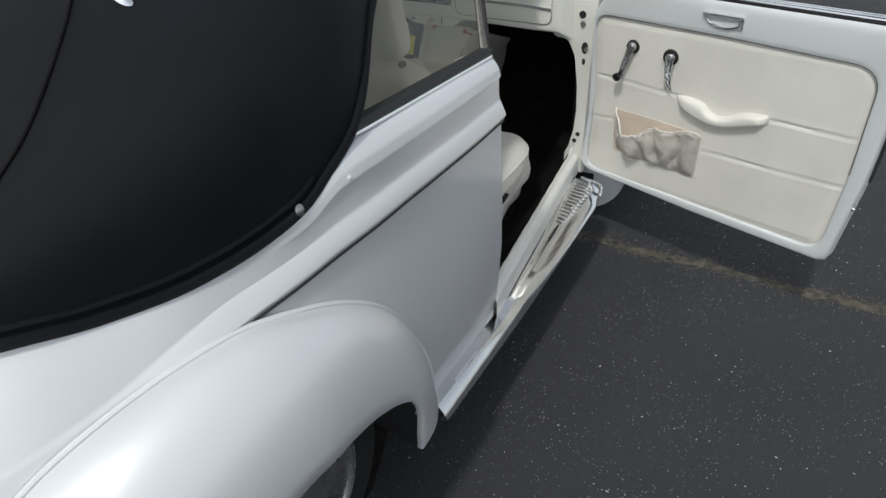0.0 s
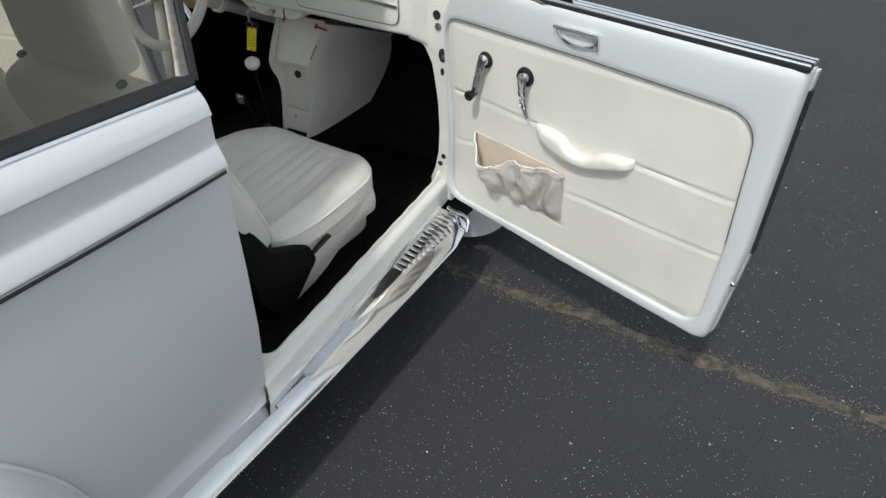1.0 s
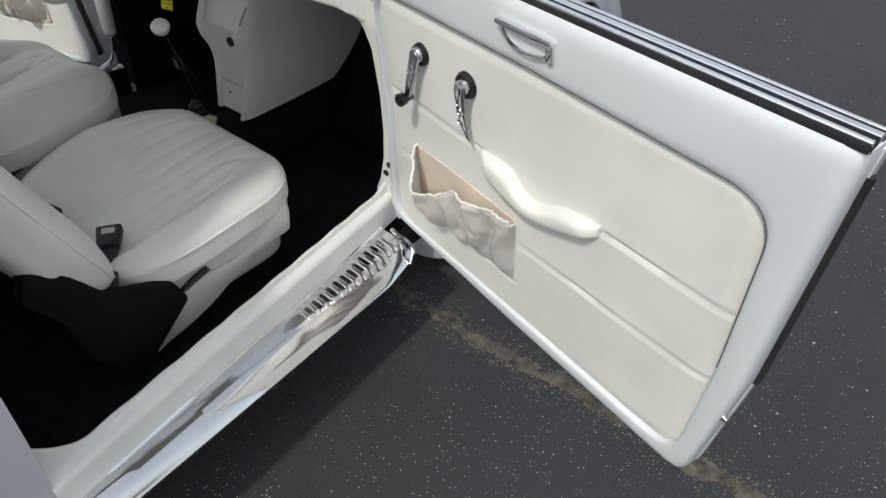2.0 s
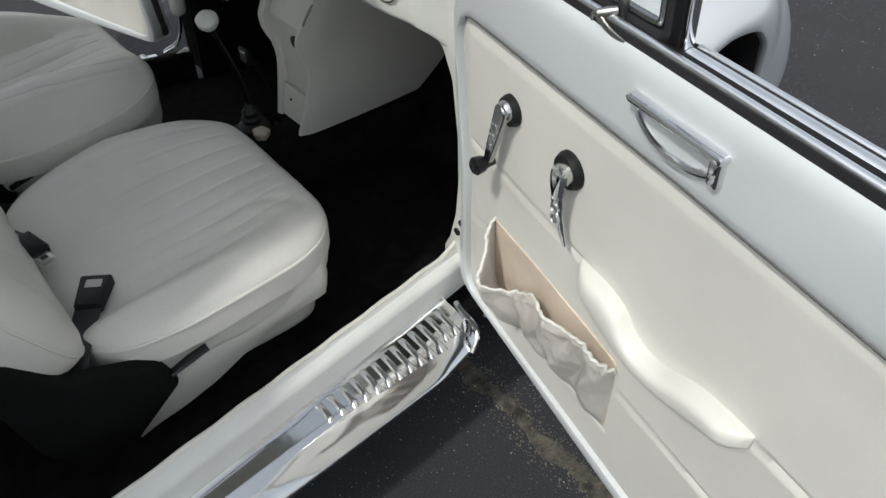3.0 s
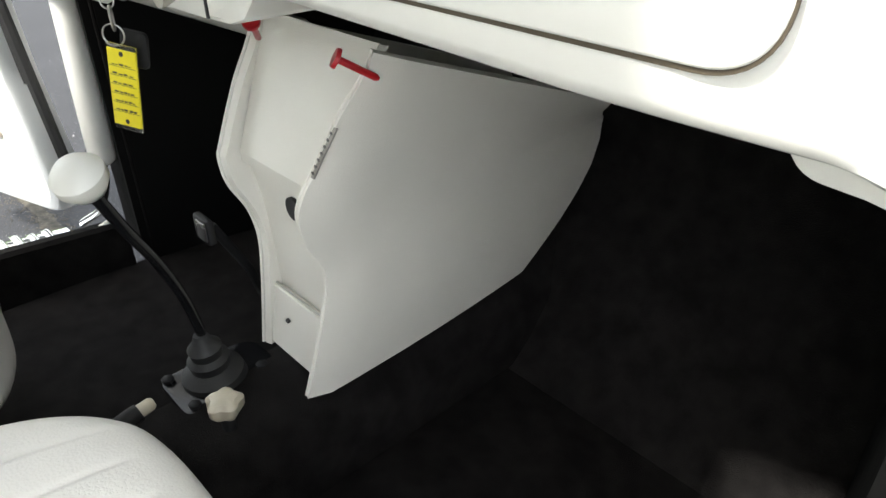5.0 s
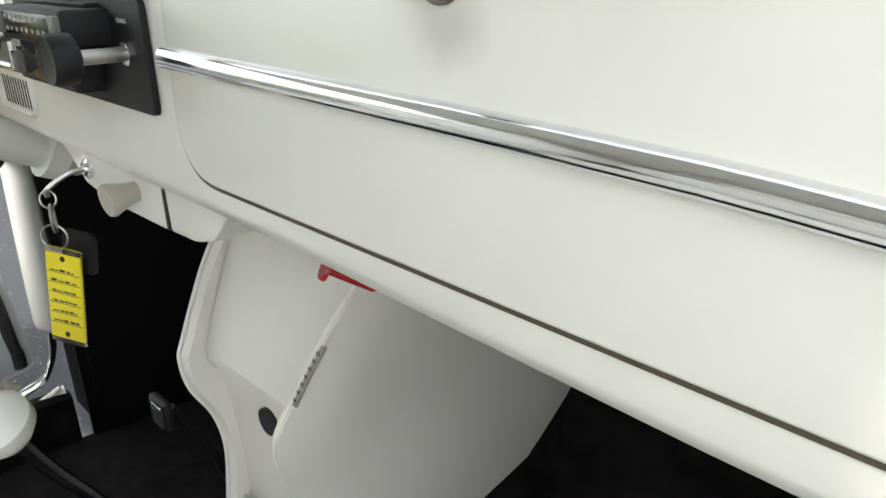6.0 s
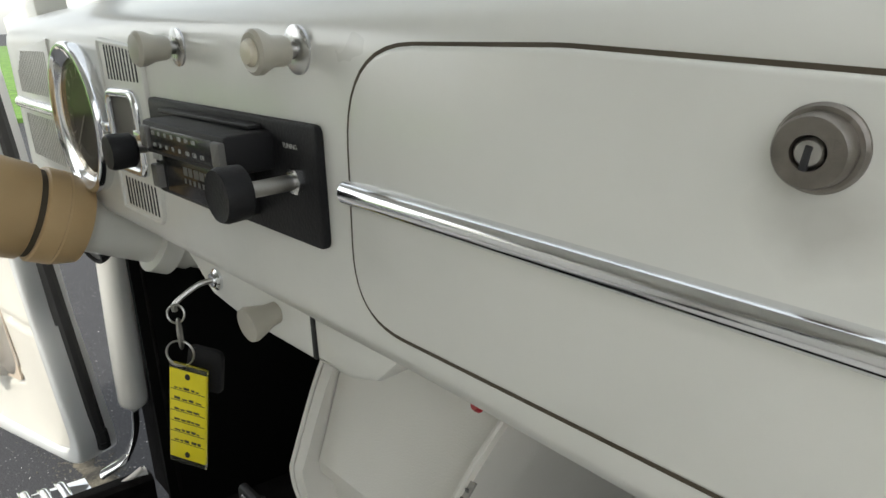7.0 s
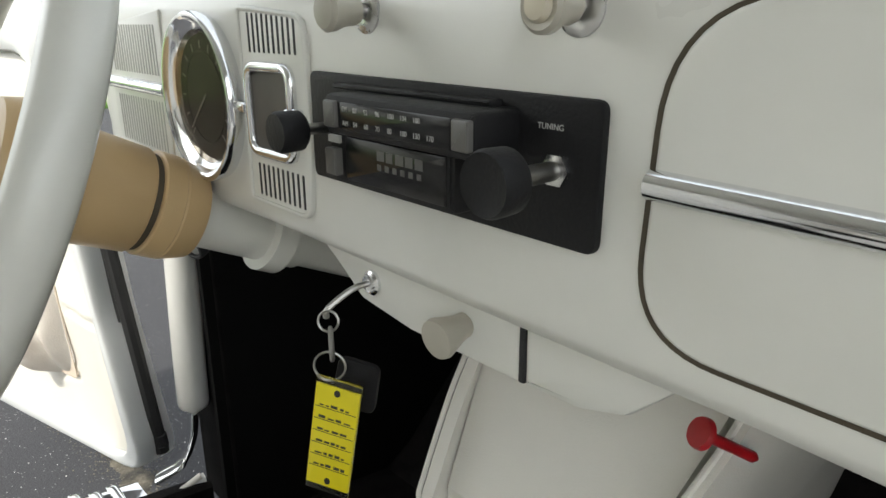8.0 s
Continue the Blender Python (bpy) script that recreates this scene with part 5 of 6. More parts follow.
# ---- console ----
CON_AT = (0.02, 0.05, 0.38)
con = thing("footwell_console", "white vinyl covered console under the dashboard", "console", CON_AT)
EDGE = {1: curve_pts([(0.070, 0.800), (0.062, 0.78), (0.038, 0.743), (0.016, 0.696), (0.003, 0.672), (-0.002, 0.648), (0.008, 0.612), (0.026, 0.578), (0.030, 0.547), (0.025, 0.515), (0.011, 0.450), (-0.002, 0.400)], 5),
        -1: curve_pts([(0.076, 0.800), (0.066, 0.772), (0.041, 0.728), (0.014, 0.667), (0.008, 0.648), (0.011, 0.619), (0.028, 0.582), (0.035, 0.540), (0.029, 0.481), (0.016, 0.395)], 6)}


def con_x(z, s):
    """The side panels lean apart upwards."""
    return lerp(z, [(0.38, 0.088), (0.60, 0.112), (0.71, 0.135), (0.78, 0.155), (0.80, 0.160)]) if s > 0 else lerp(z, [(0.38, -0.050), (0.60, -0.055), (0.655, -0.066), (0.80, -0.066)])


for s in (1, -1):
    rows = []
    for p in EDGE[s]:
        y0, z = p.x, p.y
        row = []
        for f in np.linspace(0, 1, 16):
            back = lerp(z, [(0.39, 0.365), (0.42, 0.402), (0.46, 0.446), (0.50, 0.480), (0.54, 0.503), (0.58, 0.511), (0.62, 0.505), (0.66, 0.491), (0.72, 0.475), (0.80, 0.46)])
            y = y0 + (back - y0) * f
            zz = z - 0.345 * max(0, y - 0.07) * max(0, (z - 0.62) / 0.18)
            row.append((con_x(z, s) + s * (0.005 * math.sin(math.pi * f) - 0.009 * max(0, 1 - f * 16) ** 2 - 0.02 * f), y, zz))
        rows.append(row)
    side = part("side_panel", shell(outward(loft(rows)), 0.010), VINYL, con, "white vinyl side panel", sharp=60)
    part("edge_piping", tube([(con_x(p.y, s) - s * 0.006, p.x - 0.0005, p.y) for p in EDGE[s]], 0.0022, 8), VINYL, side, "white piping")


def con_face(z0, z1, y0, y1, name, label, pad=0.012, thick=0.012):
    rows = []
    for f in np.linspace(0, 1, 8):
        z, y = z0 + (z1 - z0) * f, y0 + (y1 - y0) * f
        a, b = con_x(z, -1) + pad, con_x(z, 1) - pad
        rows.append([(a + (b - a) * g, y, z) for g in np.linspace(0, 1, 8)])
    return part(name, shell(outward(loft(rows)), thick), VINYL, con, label)


con_face(0.655, 0.800, 0.030, 0.085, "upper_flap", "white vinyl flap", 0.016)
con_face(0.470, 0.672, 0.064, 0.050, "recessed_panel", "white vinyl recessed panel", 0.004)
con_face(0.400, 0.474, 0.022, 0.040, "lower_flap", "white vinyl lower flap", 0.006, 0.018)
con_face(0.655, 0.657, 0.030, 0.085, "flap_base", "", 0.016)
part("flap_piping", tube([(con_x(0.474, -1) + 0.006, 0.0395, 0.476), (0.02, 0.0395, 0.4755), (con_x(0.474, 1) - 0.006, 0.0395, 0.475)], 0.0024, 8), VINYL, con, "white piping of the lower flap")
# thin grey line that paints the shade over the flap's top edge
part("flap_shade_line", tube([(con_x(0.478, -1) + 0.006, 0.0425, 0.4785), (con_x(0.478, 1) - 0.006, 0.0425, 0.4785)], 0.0016, 6), SHADEGREY, con, "grey line painted as the shade above the flap")
part("panel_hole", lathe([(0.0135, 0), (0.0135, 0.004)], 20), RUBBER, con, "dark hole", aim((0.036, 0.0415, 0.611), (0, -1, 0)))
part("screw", lathe([(0.003, 0), (0.003, 0.004)], 10), RUBBER, con, "dark screw", aim((0.018, 0.024, 0.459), (0, -1, -0.2)))
# woven label sewn on the edge
rows = [[(con_x(z, 1) + 0.002 + d, lerp(z, [(0.67, 0.002), (0.743, 0.038)]) - 0.003, z) for d in (-0.0028, 0.0018)] for z in np.linspace(0.690, 0.736, 5)]
lab = part("sewn_label", shell(outward(loft(rows)), 0.002), LABELCLOTH, con, "small grey woven label with unreadable marks")
for i in range(7):
    z = 0.694 + 0.006 * i
    y = lerp(z, [(0.67, 0.002), (0.743, 0.038)]) - 0.0056
    part("label_mark", box((con_x(z, 1) + 0.0003, y + 0.0008, z), (con_x(z, 1) + 0.0030, y + 0.002, z + 0.0026), 0.0003), GREY, lab, "pale mark")
keep(con, CON_AT)
# red push pins that hold the console up
for x, y, z, d in ((0.146, 0.037, 0.797, (0.045, 0.075, -0.050)), (0.012, 0.034, 0.806, (-0.033, 0.025, -0.031))):
    pin = thing("push_pin", "red plastic push pin stuck through the console's edge", "pin", (x, y, z), "push pins")
    mm = aim((x, y, z), d)
    part("pin_head", lathe([(0.0085, -0.002), (0.0092, 0.0), (0.0092, 0.0018), (0.004, 0.003)], 20), RED, pin, "", mm)
    part("pin_shank", lathe([(0.0033, 0.0), (0.0033, 0.038), (0.0015, 0.041)], 12), RED, pin, "", mm)
    keep(pin, (x, y, z))

# ---- key ring with a yellow tag ----
KEY_AT = Vector((-0.036, -0.046, 0.851))
keys = thing("key_ring", "ignition key with wire rings and a hanging yellow tag", "key", KEY_AT)
kt = Vector((-0.040, -0.074, 0.838))
bent = curve_pts([KEY_AT, KEY_AT.lerp(kt, 0.45) + Vector((0, 0, 0.0045)), kt + Vector((-0.0015, 0, 0.002)), kt + Vector((-0.003, -0.001, -0.004))], 5)
part("key", tube(bent, 0.0021, 8), NICKEL, keys, "nickel key")
def ring(c, r, n, name, rad=0.0008):
    m = aim(c, n)
    part(name, tube([m @ Vector((r * math.cos(a), r * math.sin(a), 0)) for a in np.linspace(0, 2 * math.pi, 28, endpoint=False)], rad, 6, True), NICKEL, keys, "wire ring")
ring(kt + Vector((0.001, -0.002, -0.005)), 0.0064, (0.6, -0.7, 0.2), "split_ring", 0.0008)
m_ = aim(kt + Vector((0.003, -0.002, -0.0195)), (0.45, 0.89, 0))
part("link", tube([m_ @ Vector((0.0105 * math.cos(a), 0.0052 * math.sin(a), 0)) for a in np.linspace(0, 2 * math.pi, 28, endpoint=False)] if abs(m_.col[0][2]) > 0.5 else [m_ @ Vector((0.0052 * math.cos(a), 0.0105 * math.sin(a), 0)) for a in np.linspace(0, 2 * math.pi, 28, endpoint=False)], 0.0014, 8, True), NICKEL, keys, "dull nickel link")
tg = kt + Vector((0.003, -0.004, -0.034))
ring(tg, 0.0098, (0.7, -0.7, 0), "tag_ring")
TM = frame_m(tg + Vector((0.008, 0.002, -0.005)), Vector((0.84, 0.54, 0)) * 0.986 - Vector((0, 0, 0.165)), Vector((0.84, 0.54, 0)) * 0.165 + Vector((0, 0, 0.986)), (0.54, -0.84, 0)) @ Matrix.Diagonal((1.13, 1.32, 1, 1))
part("sleeve", box((-0.0135, -0.066, -0.0010), (0.0135, -0.002, 0.0010), 0.0006), PLASTICCLEAR, keys, "clear plastic sleeve", TM).visible_shadow = False
part("tag", box((-0.0130, -0.0625, -0.0004), (0.0130, -0.0055, 0.0013), 0.0002), YELLOW, keys, "yellow card with unreadable handwriting", TM)
for z in (-0.0085, -0.0590):
    part("tag_hole", lathe([(0.0018, 0), (0.0018, 0.0006)], 12), RUBBER, keys, "dark hole", TM @ Matrix.Translation((0, z, 0.0012)))
rng = random.Random(4)
for i in range(6):
    z = -0.0150 - 0.0068 * i
    part("ruled_line", box((-0.0122, z - 0.0030, 0.0012), (0.0122, z - 0.0027, 0.0015), 0), INK, keys, "", TM)
    x = -0.0095
    while x < 0.008:
        w = rng.uniform(0.0016, 0.0042)
        part("ink_mark", box((x, z - 0.0020, 0.0012), (x + w, z - 0.0020 + rng.uniform(0.0006, 0.0016), 0.00155), 0), INK, keys, "", TM)
        x += w + rng.uniform(0.0008, 0.0018)
part("fob", plate(rounded([(-0.012, -0.022, 0.005), (0.014, -0.022, 0.005), (0.014, 0.004, 0.005), (-0.010, 0.004, 0.005)]), -0.006, -0.0025, 0.001), PLASTIC, keys, "black fob", TM @ Matrix.Translation((0.006, 0.004, -0.003)))
keep(keys, KEY_AT)

# ---- gear lever, heater knob, pedals ----
GL_AT = Vector((-0.045, -0.058, 0.378))
gear = thing("gear_lever", "bent black gear lever with a pale knob on the tunnel", "gear lever", GL_AT)
pts = curve_pts([(-0.046, -0.058, 0.425), (-0.045, -0.061, 0.452), (-0.036, -0.074, 0.512), (-0.016, -0.098, 0.578), (0.008, -0.127, 0.640), (0.026, -0.149, 0.692)], 6)
part("lever", tube(pts, 0.0062, 10), GLOSSBLACK, gear, "black painted lever")
part("knob", lathe([(0.008, -0.018), (0.016, -0.014), (0.0235, -0.002), (0.0235, 0.008), (0.016, 0.017), (0.004, 0.020)], 28), PALEIVORY, gear, "pale ivory knob", aim((0.034, -0.156, 0.709), (0.30, -0.35, 0.9)))
part("boot", lathe([(0.042, -0.01), (0.038, 0.01), (0.024, 0.020), (0.026, 0.032), (0.019, 0.038), (0.021, 0.050), (0.013, 0.058), (0.008, 0.070)], 28), RUBBER, gear, "black rubber boot", aim((-0.046, -0.056, 0.378), (0.02, -0.10, 1)))
part("base_plate", plate(rounded([(-0.045, -0.045, 0.02), (0.045, -0.045, 0.02), (0.045, 0.085, 0.03), (-0.045, 0.085, 0.03)]), 0, 0.006, 0.002), GLOSSBLACK, gear, "black base plate", Matrix.Translation((-0.042, -0.068, 0.372)))
for dx, dy in ((-0.035, -0.035), (0.03, -0.03), (0.02, 0.065)):
    part("bolt", lathe([(0.008, 0), (0.008, 0.005), (0.005, 0.007)], 6), PLASTIC, gear, "black bolt", Matrix.Translation((-0.042 + dx, -0.068 + dy, 0.377)))
keep(gear, GL_AT)
HK = Vector((0.059, -0.089, 0.420))
hk = thing("heater_control", "pale fluted heater control knob on the tunnel", "knob", HK)
rows = [[HK + Vector((r * (1 + 0.12 * math.cos(5 * a)) * math.cos(a), r * (1 + 0.12 * math.cos(5 * a)) * math.sin(a), h)) for a in np.linspace(0, 2 * math.pi, 40, endpoint=False)] for r, h in ((0.014, -0.008), (0.019, 0.0), (0.0195, 0.010), (0.015, 0.015), (0.003, 0.017))]
part("knob", outward(loft(rows, True, True)), IVORY, hk, "pale ivory knob")
part("stem", lathe([(0.008, -0.03), (0.008, 0.0)], 12), RUBBER, hk, "", Matrix.Translation(HK))
keep(hk, HK)
HB = Vector((0.0, -0.22, 0.40))
hb = thing("handbrake", "handbrake lever with a cream button on the tunnel", "lever", HB)
part("lever", tube([(0.0, -0.36, 0.37), (0.0, -0.22, 0.405), (-0.005, -0.16, 0.415)], 0.011, 10), PLASTIC, hb, "black lever")
part("button", lathe([(0.008, 0), (0.008, 0.016), (0.005, 0.02)], 14), IVORY, hb, "cream button", aim((-0.005, -0.162, 0.415), (-0.05, 1, 0.15)))
keep(hb, HB)
for x, y, z in ((-0.20, 0.24, 0.36), (-0.315, 0.075, 0.43)):
    pd = thing("pedal", "small metal pedal in the dark footwell", "pedal", (x, y, z), "pedals")
    part("pad", box((x - 0.024, y - 0.008, z - 0.02), (x + 0.024, y + 0.006, z + 0.022), 0.006), RUBBER, pd, "black rubber pad")
    part("pad_trim", box((x - 0.004, y - 0.0125, z - 0.012), (x + 0.024, y - 0.0085, z + 0.020), 0.003), SATIN, pd, "worn bright pad trim")
    part("arm", tube([(x, y + 0.01, z), (x, y + 0.06, z - 0.1), (x, y + 0.08, 0.26)], 0.008, 8), RUBBER, pd, "black arm")
    keep(pd, (x, y, z))

# ---- seats ----
def front_seat(xc, mm, label, bolster, saddle=0.0):
    """A tall bucket seat: stitched cushion, back, hinge covers."""
    at = mm @ Vector((xc, -0.42, 0.25))
    seat = thing("front_seat", label, "seat", at, "front seats")

    def warp_cushion(p):
        x, y, z = p
        f = (y + 0.235) / 0.47
        wide = 0.92 + 0.10 * (1 - abs(2 * f - 1) ** 2) - 0.06 * max(0, f - 0.6)
        if x < 0:
            wide += 0.10 * math.exp(-((f - 0.50) / 0.35) ** 2)
        if z > 0:
            z += 0.065 * f - 0.062 - 0.006 * (1 - (x / 0.25) ** 2) * (1 - f * 0.6)
            z += 0.046 * math.exp(-((x + 0.20) / 0.10) ** 2) * (1 - 0.7 * max(0, f - 0.5) / 0.5)
            rise = min(1, max(0, (x - 0.135) / 0.07))
            z += bolster * rise * rise * (3 - 2 * rise) * math.exp(-(max(0, f - 0.42) / 0.40) ** 2)
            if -0.20 < x < 0.150 and y > -0.17:
                ph = (x * (1.06 - 0.10 * f) + 0.012) / 0.043
                g = abs(ph - round(ph)) * 0.043
                soft = min(1, max(0, (y + 0.17) / 0.20)) * min(1, max(0, (0.215 - y) / 0.02))
                z -= (0.0008 * math.cos(2 * math.pi * ph) + 0.0024 * math.exp(-(g / 0.0028) ** 2)) * soft
            z -= 0.004 * math.exp(-((x - 0.150) / 0.005) ** 2) * (f < 0.75)
            # a deep seat: high towards the tunnel, hollow in the middle
            z += saddle * (math.exp(-((x + 0.13) / 0.085) ** 2) - 0.6 * math.exp(-((x - 0.03) / 0.07) ** 2)) * max(0, min(1, (0.30 - y) / 0.30)) if saddle else 0
            # soft creases where the cover is pulled over the front corner
            k = math.hypot((x - 0.165) / 0.9, (y - 0.085) / 1.1)
            z += (0.002 * math.exp(-((k - 0.075) / 0.018) ** 2) - 0.0030 * math.exp(-((k - 0.105) / 0.012) ** 2)) * max(0, min(1, (0.20 - x) / 0.05)) * max(0, min(1, (y - 0.03) / 0.05))
        else:
            wide *= 0.96
        z += 0.0022 * noise.noise((x * 11 + xc * 9, y * 11, 0.3)) + 0.0014 * noise.noise((x * 30, y * 9 + x * 12, 4.3 + xc))
        return Vector((xc + x * wide * (0.975 if x > 0 else 1.0), -0.425 + y, 0.455 + z))
    # body of the cushion, and its fine pleated cover
    bm = pillow((0.548, 0.498, 0.158), 0.44, 0.38, 96, 40, lambda p: warp_cushion(p) - Vector((0, 0, 0.012 * min(1, max(0, p.z) / 0.03))))
    rows = []
    for t in np.sin(np.linspace(-1.555, 1.555, 170)):
        xw = (1 - abs(t) ** (2 / 0.44)) ** 0.22
        row = []
        for s in np.linspace(-1, 1, 340):
            s = 0.8 * s + 0.2 * math.sin(s * math.pi / 2)
            rho = min(1.0, (abs(xw * s) ** (2 / 0.44) + abs(t) ** (2 / 0.44)) ** 0.22)
            row.append(warp_cushion(Vector((0.275 * xw * s, 0.25 * t, 0.0001 + 0.08 * (1 - rho ** (2 / 0.38)) ** 0.19))))
        rows.append(row)
    part("cushion", outward(loft(rows, bm=bm)), LEATHER, seat, "pleated white cushion", mm, 60)
    rim = []
    for a in np.linspace(0, 2 * math.pi, 90, endpoint=False):
        cx_, sy_ = math.copysign(abs(math.cos(a)) ** 0.44, math.cos(a)), math.copysign(abs(math.sin(a)) ** 0.44, math.sin(a))
        q = warp_cushion(Vector((cx_ * 0.273, sy_ * 0.243, 0.046)))
        rim.append(q)
    part("cushion_piping", tube(rim, 0.0032, 6, True), VINYL, seat, "white piping", mm)
    part("skirt", pillow((0.47, 0.40, 0.14), 0.25, 0.3, 48, 20, lambda p: Vector((xc + p.x, -0.44 + p.y, 0.375 + p.z))), LEATHER, seat, "white skirt", mm, 60)
    # loose side of the cover, hanging lower towards the back
    rows = []
    for t in np.linspace(0, 1, 30):
        y = -0.205 - 0.43 * t
        low = lerp(y, [(-0.635, 0.280), (-0.494, 0.315), (-0.37, 0.372), (-0.30, 0.385), (-0.25, 0.388), (-0.205, 0.400)])
        rows.append([(xc + 0.246 - 0.10 * max(0, (y + 0.26) / 0.055) ** 2 + 0.010 * math.sin(2.6 * f) + 0.006 * noise.noise((y * 14, f * 2, xc)) * f, y, 0.462 + (low - 0.462) * f) for f in np.linspace(0, 1, 10)])
    part("side_cover", shell(outward(loft(rows)), 0.004), LEATHER, seat, "loose white side of the cover", mm, 60)
    part("runner", box((xc - 0.20, -0.64, 0.222), (xc + 0.20, -0.26, 0.32), 0.02), PLASTIC, seat, "black seat runner", mm)
    bmat = frame_m((xc, -0.690, 0.462), (1, 0, 0), (0, -0.40, 0.917), (0, 0.917, 0.40))

    def warp_back(p):
        x, y, z = p
        f = (y + 0.29) / 0.58
        wide = lerp(f, [(0, 0.98), (0.35, 1.03), (0.7, 1.0), (0.9, 0.92), (1, 0.84)])
        if z > 0:
            z += 0.008 * math.exp(-((abs(x) - 0.21) / 0.045) ** 2) * (1 - 0.5 * f) - 0.004 * math.exp(-((abs(x) - 0.165) / 0.005) ** 2)
            if abs(x) < 0.16 and 0.06 < f < 0.90:
                ph = (x + 0.0215) / 0.043
                z -= 0.0035 * math.exp(-((abs(ph - round(ph)) * 0.043) / 0.0035) ** 2)
        z += 0.003 * noise.noise((x * 12, y * 12, 5 + xc))
        return Vector((x * wide, y + 0.28, z))
    back = part("backrest", pillow((0.54, 0.58, 0.14), 0.36, 0.5, 200, 80, warp_back), LEATHER, seat, "white pleated backrest", mm @ bmat, 60)
    rim = []
    for a in np.linspace(0, 2 * math.pi, 90, endpoint=False):
        cx_, sy_ = math.copysign(abs(math.cos(a)) ** 0.36, math.cos(a)), math.copysign(abs(math.sin(a)) ** 0.36, math.sin(a))
        rim.append(warp_back(Vector((cx_ * 0.2655, sy_ * 0.2855, 0.036))))
    part("back_piping", tube(rim, 0.0026, 6, True), VINYL, back, "white piping", mm @ bmat)
    hm = mm @ frame_m((xc, -0.885, 1.105), (1, 0, 0), (0, -0.12, 0.993), (0, 0.993, 0.12))
    part("headrest", pillow((0.30, 0.25, 0.105), 0.34, 0.5, 64, 30, lambda p: Vector((p.x * (1 - 0.12 * p.y / 0.125), p.y, p.z + 0.002 * noise.noise((p.x * 15, p.y * 15, xc))))), LEATHER, seat, "rounded white headrest", hm, 60)
    for s in (1, -1):
        part("headrest_socket", lathe([(0.011, 0), (0.011, 0.006), (0.006, 0.008)], 16), PLASTIC, back, "black headrest socket", mm @ aim((xc + s * 0.165, -0.905, 0.984), (0, -0.40, 0.917)))
    for s in (1, -1):
        part("hinge_cover", plate(rounded([(-0.765, 0.383, 0.03), (-0.705, 0.292, 0.03), (-0.645, 0.308, 0.02), (-0.548, 0.392, 0.02), (-0.570, 0.446, 0.02), (-0.697, 0.502, 0.03), (-0.762, 0.612, 0.03), (-0.815, 0.636, 0.02), (-0.835, 0.58, 0.02), (-0.785, 0.493, 0.03)], 5), 0, 0.03, 0.006), COVERBLACK, seat, "black hinge cover", mm @ frame_m((xc + s * 0.255 - 0.01, 0, 0), (0, 1, 0), (0, 0, 1), (1, 0, 0)))
        part("recliner_lever", tube([(xc + s * 0.272, -0.56, 0.418), (xc + s * 0.276, -0.53, 0.432), (xc + s * 0.276, -0.495, 0.440)], [0.008, 0.010, 0.009], 8, flat=0.6), GLOSSBLACK, seat, "black recliner lever", mm)
    keep(seat, at)
    return seat


front_seat(0.320, ID, "white leatherette bucket seat beside the open door, slightly creased", 0.034)
front_seat(0.312, Matrix.Translation((0, -0.05, 0.026)) @ MIRROR, "white leatherette bucket seat behind the steering wheel", 0.085, 0.045)

# belt buckles lying on the passenger seat
def buckle(at, along, tongue, label, tail):
    """A webbing end with its case: `along` runs from the webbing to the open end."""
    b = thing("belt_buckle", label, "buckle", at, "seat belts")
    u = Vector(along).normalized()
    n = Vector((0, 0, 1)) - u * u.z
    n.normalize()
    m = frame_m(at, u.cross(n), u, n)
    if tongue:
        part("case", box((-0.022, -0.045, 0), (0.022, 0.010, 0.018), 0.005), PLASTIC, b, "black case", m)
        part("tongue", plate(rounded([(-0.013, 0.0, 0), (0.013, 0.0, 0), (0.013, 0.038, 0.008), (-0.013, 0.038, 0.008)]), 0.007, 0.010, 0.001), NICKEL, b, "steel tongue", m)
        part("tongue_slot", box((-0.006, 0.018, 0.0098), (0.006, 0.028, 0.0106), 0.001), RUBBER, b, "dark slot", m)
    else:
        part("case", plate(rounded([(-0.021, -0.034, 0.004), (0.021, -0.034, 0.004), (0.026, 0.036, 0.006), (-0.026, 0.036, 0.006)]), 0, 0.018, 0.004), PLASTIC, b, "black case", m)
        part("slot_rim", box((-0.013, 0.006, 0.0172), (0.013, 0.024, 0.0186), 0.002), PRINT, b, "pale slot", m)
    part("strap", tube(curve_pts([m @ Vector((0, -0.025, 0.009))] + [Vector(p) for p in tail], 5), 0.021, 10, flat=0.10, up=tuple(n)), RUBBER, b, "black webbing", ID)
    keep(b, at)


buckle((0.425, -0.600, 0.487), (-0.75, 0.50, 0.02), False, "black seat belt buckle lying on the white seat", [(0.480, -0.640, 0.484), (0.530, -0.672, 0.478), (0.565, -0.70, 0.44)])
buckle((0.275, -0.640, 0.498), (0.80, 0.25, -0.10), True, "black seat belt buckle with a steel tongue on the white seat", [(0.20, -0.668, 0.505), (0.14, -0.69, 0.50)])

# rear bench
rb_at = (CX, -1.35, 0.3)
bench = thing("rear_seat", "cream vinyl rear bench seat", "seat", rb_at)
part("cushion", pillow((1.22, 0.46, 0.18), 0.2, 0.4, 80, 24, lambda p: Vector((CX + p.x, -1.36 + p.y, 0.44 + p.z))), LEATHER, bench, "", ID, 60)
part("backrest", pillow((1.22, 0.52, 0.14), 0.2, 0.4, 80, 24), LEATHER, bench, "", frame_m((CX, -1.64, 0.68), (1, 0, 0), (0, -0.25, 0.97), (0, 0.97, 0.25)), 60)
part("base", box((-0.55, -1.58, 0.24), (0.61, -1.16, 0.37), 0.01), CARPET, bench)
keep(bench, rb_at)
keep(car, CAR_AT)

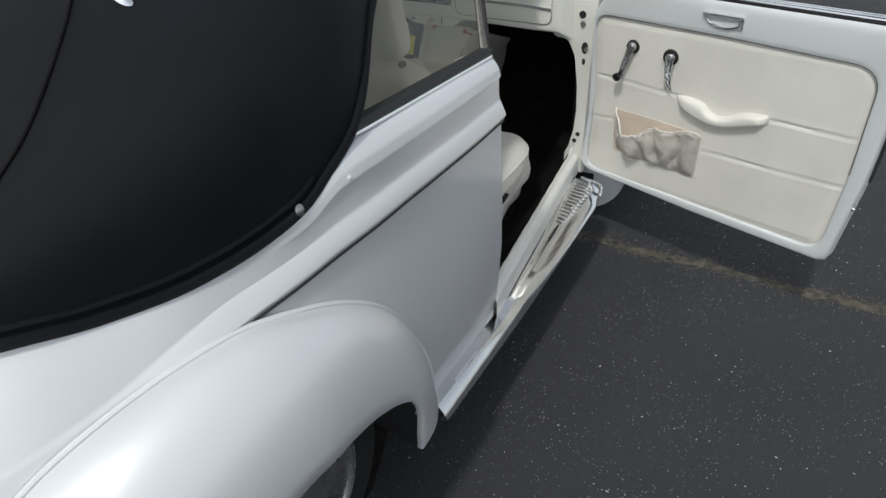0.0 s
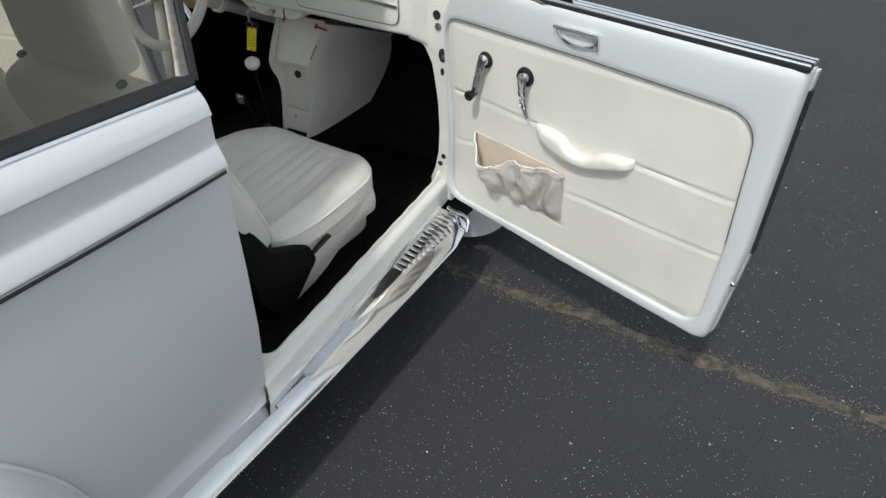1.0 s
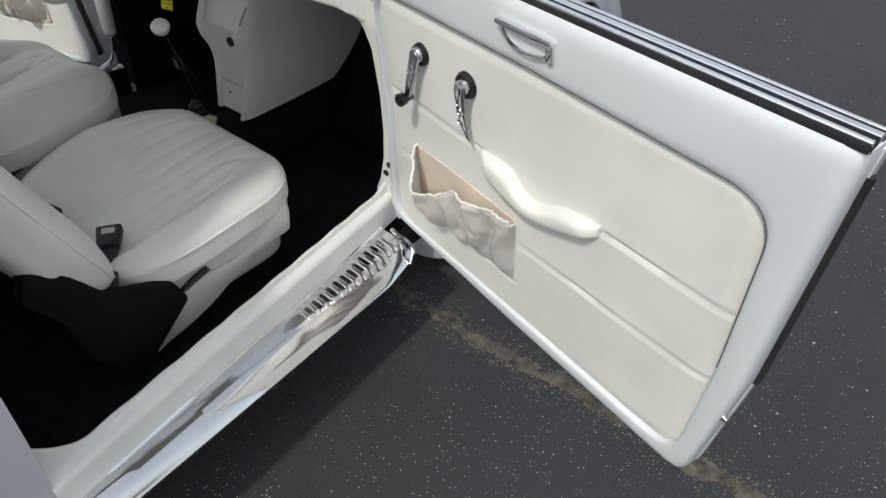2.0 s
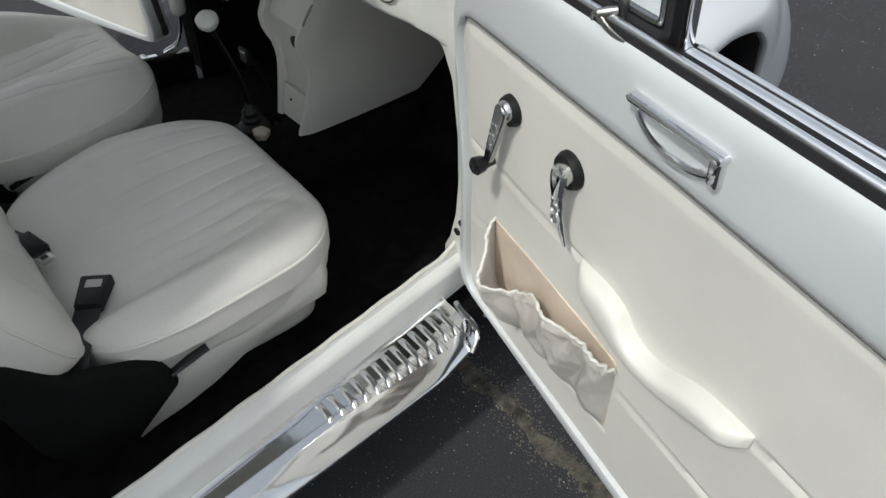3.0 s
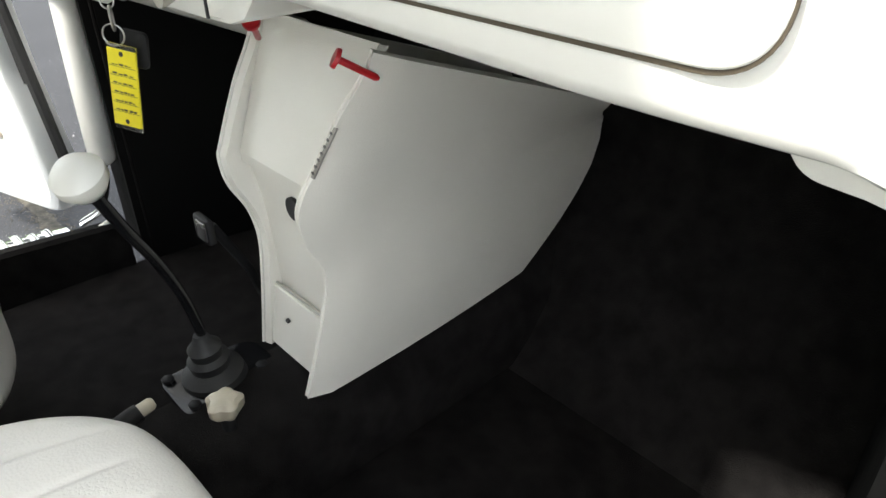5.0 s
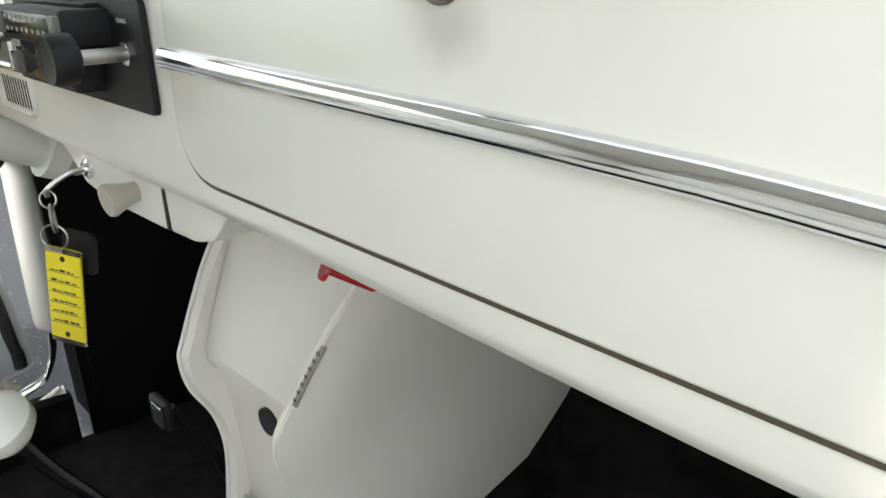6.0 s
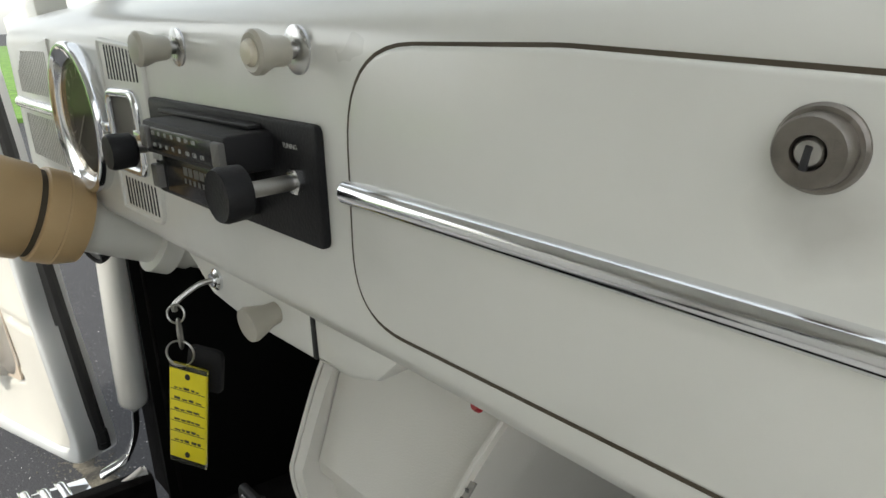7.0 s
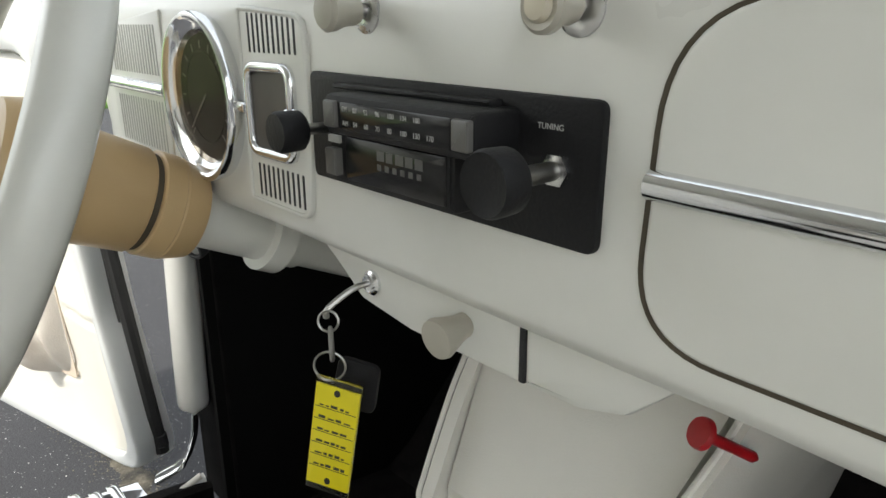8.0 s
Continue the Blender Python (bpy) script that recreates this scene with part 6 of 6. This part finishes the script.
# ---- crack with dirt across the asphalt, loose grit ----
def crack_y(x):
    return 0.066 + 0.020 * noise.noise((x * 1.7, 0, 0)) + 0.012 * noise.noise((x * 7, 0, 1))


rows = []
for x in np.arange(-3.0, 5.0, 0.012):
    w0, w1 = (0.052 * (0.25 + 1.1 * abs(noise.noise((x * 8, k, 0))) + 0.5 * abs(noise.noise((x * 33, k, 4)))) for k in (2, 5))
    rows.append([(x, crack_y(x) + d, 0.002 + 0.004 * noise.noise((x * 40, d * 60, 0)) * (1 - abs(f) ** 2) - (0.0030 if abs(f) == 1 else 0)) for f, d in ((-1, -w0), (-0.6, -w0 * 0.6), (-0.2, -w0 * 0.2), (0.2, w1 * 0.2), (0.6, w1 * 0.6), (1, w1))])
tagged(part("pavement_crack", outward(loft(rows)), DIRT, None, "", ID, 60), "dirt-filled crack across the asphalt", "crack", kind="structure")


def pebbles(name, count, spot, size, mat, label, category):
    """Loose little stones strewn on the ground, all in one mesh."""
    rng = random.Random(len(name) + count)
    vs, fs = [], []
    for _ in range(count):
        x, y = spot(rng)
        r = size(rng)
        a = rng.uniform(0, 6.28)
        k = len(vs)
        for j in range(5):
            q = r * rng.uniform(0.6, 1.15)
            vs.append((x + q * math.cos(a + j * 1.257), y + q * math.sin(a + j * 1.257) * rng.uniform(0.6, 1), 0.0004))
        for j in range(3):
            q = r * rng.uniform(0.3, 0.6)
            vs.append((x + q * math.cos(a + j * 2.09), y + q * math.sin(a + j * 2.09), r * rng.uniform(0.5, 0.9)))
        fs += [(k, k + 1, k + 5), (k + 1, k + 6, k + 5), (k + 1, k + 2, k + 6), (k + 2, k + 3, k + 6), (k + 3, k + 7, k + 6), (k + 3, k + 4, k + 7), (k + 4, k + 5, k + 7), (k + 4, k, k + 5), (k + 5, k + 6, k + 7)]
    me = bpy.data.meshes.new(name)
    me.from_pydata(vs, [], fs)
    me.materials.append(mat)
    tagged(new(name, me), label, category, kind="stuff")


def strewn(rng):
    while True:
        x, y = rng.uniform(-2.6, 4.2), rng.uniform(-2.6, 3.2)
        if noise.noise((x * 1.6, y * 1.6, 2.0)) + 0.6 * noise.noise((x * 5, y * 5, 8.0)) > rng.uniform(-0.6, 0.75):
            return x, y


GRIT = material("pale_grit", (0.42, 0.41, 0.39), 0.85, 0, 0, 0.55, 55)
CLOD = material("crack_clods", (0.11, 0.10, 0.078), 0.95, 0, 0, 0.65, 45)
pebbles("grit", 20000, strewn, lambda r: 0.0010 + 0.0014 * r.random() ** 2 + (0.0030 * r.random() if r.random() < 0.09 else 0), GRIT, "pale loose grit strewn over the asphalt", "grit")


def in_crack(rng):
    x = rng.uniform(-2.5, 4.5)
    return x, crack_y(x) + rng.gauss(0, 0.036)


pebbles("crack_debris", 22000, in_crack, lambda r: 0.0010 + 0.0030 * r.random() ** 2.5, CLOD, "brown and grey debris lying in the crack", "debris")

# ---- lawn beyond the lot ----
bm = box((-60, -60, 0.0), (-9, 80, 0.06), 0.02)
tagged(part("lawn", bm, GRASS), "green lawn beside the parking lot", "lawn", kind="structure")
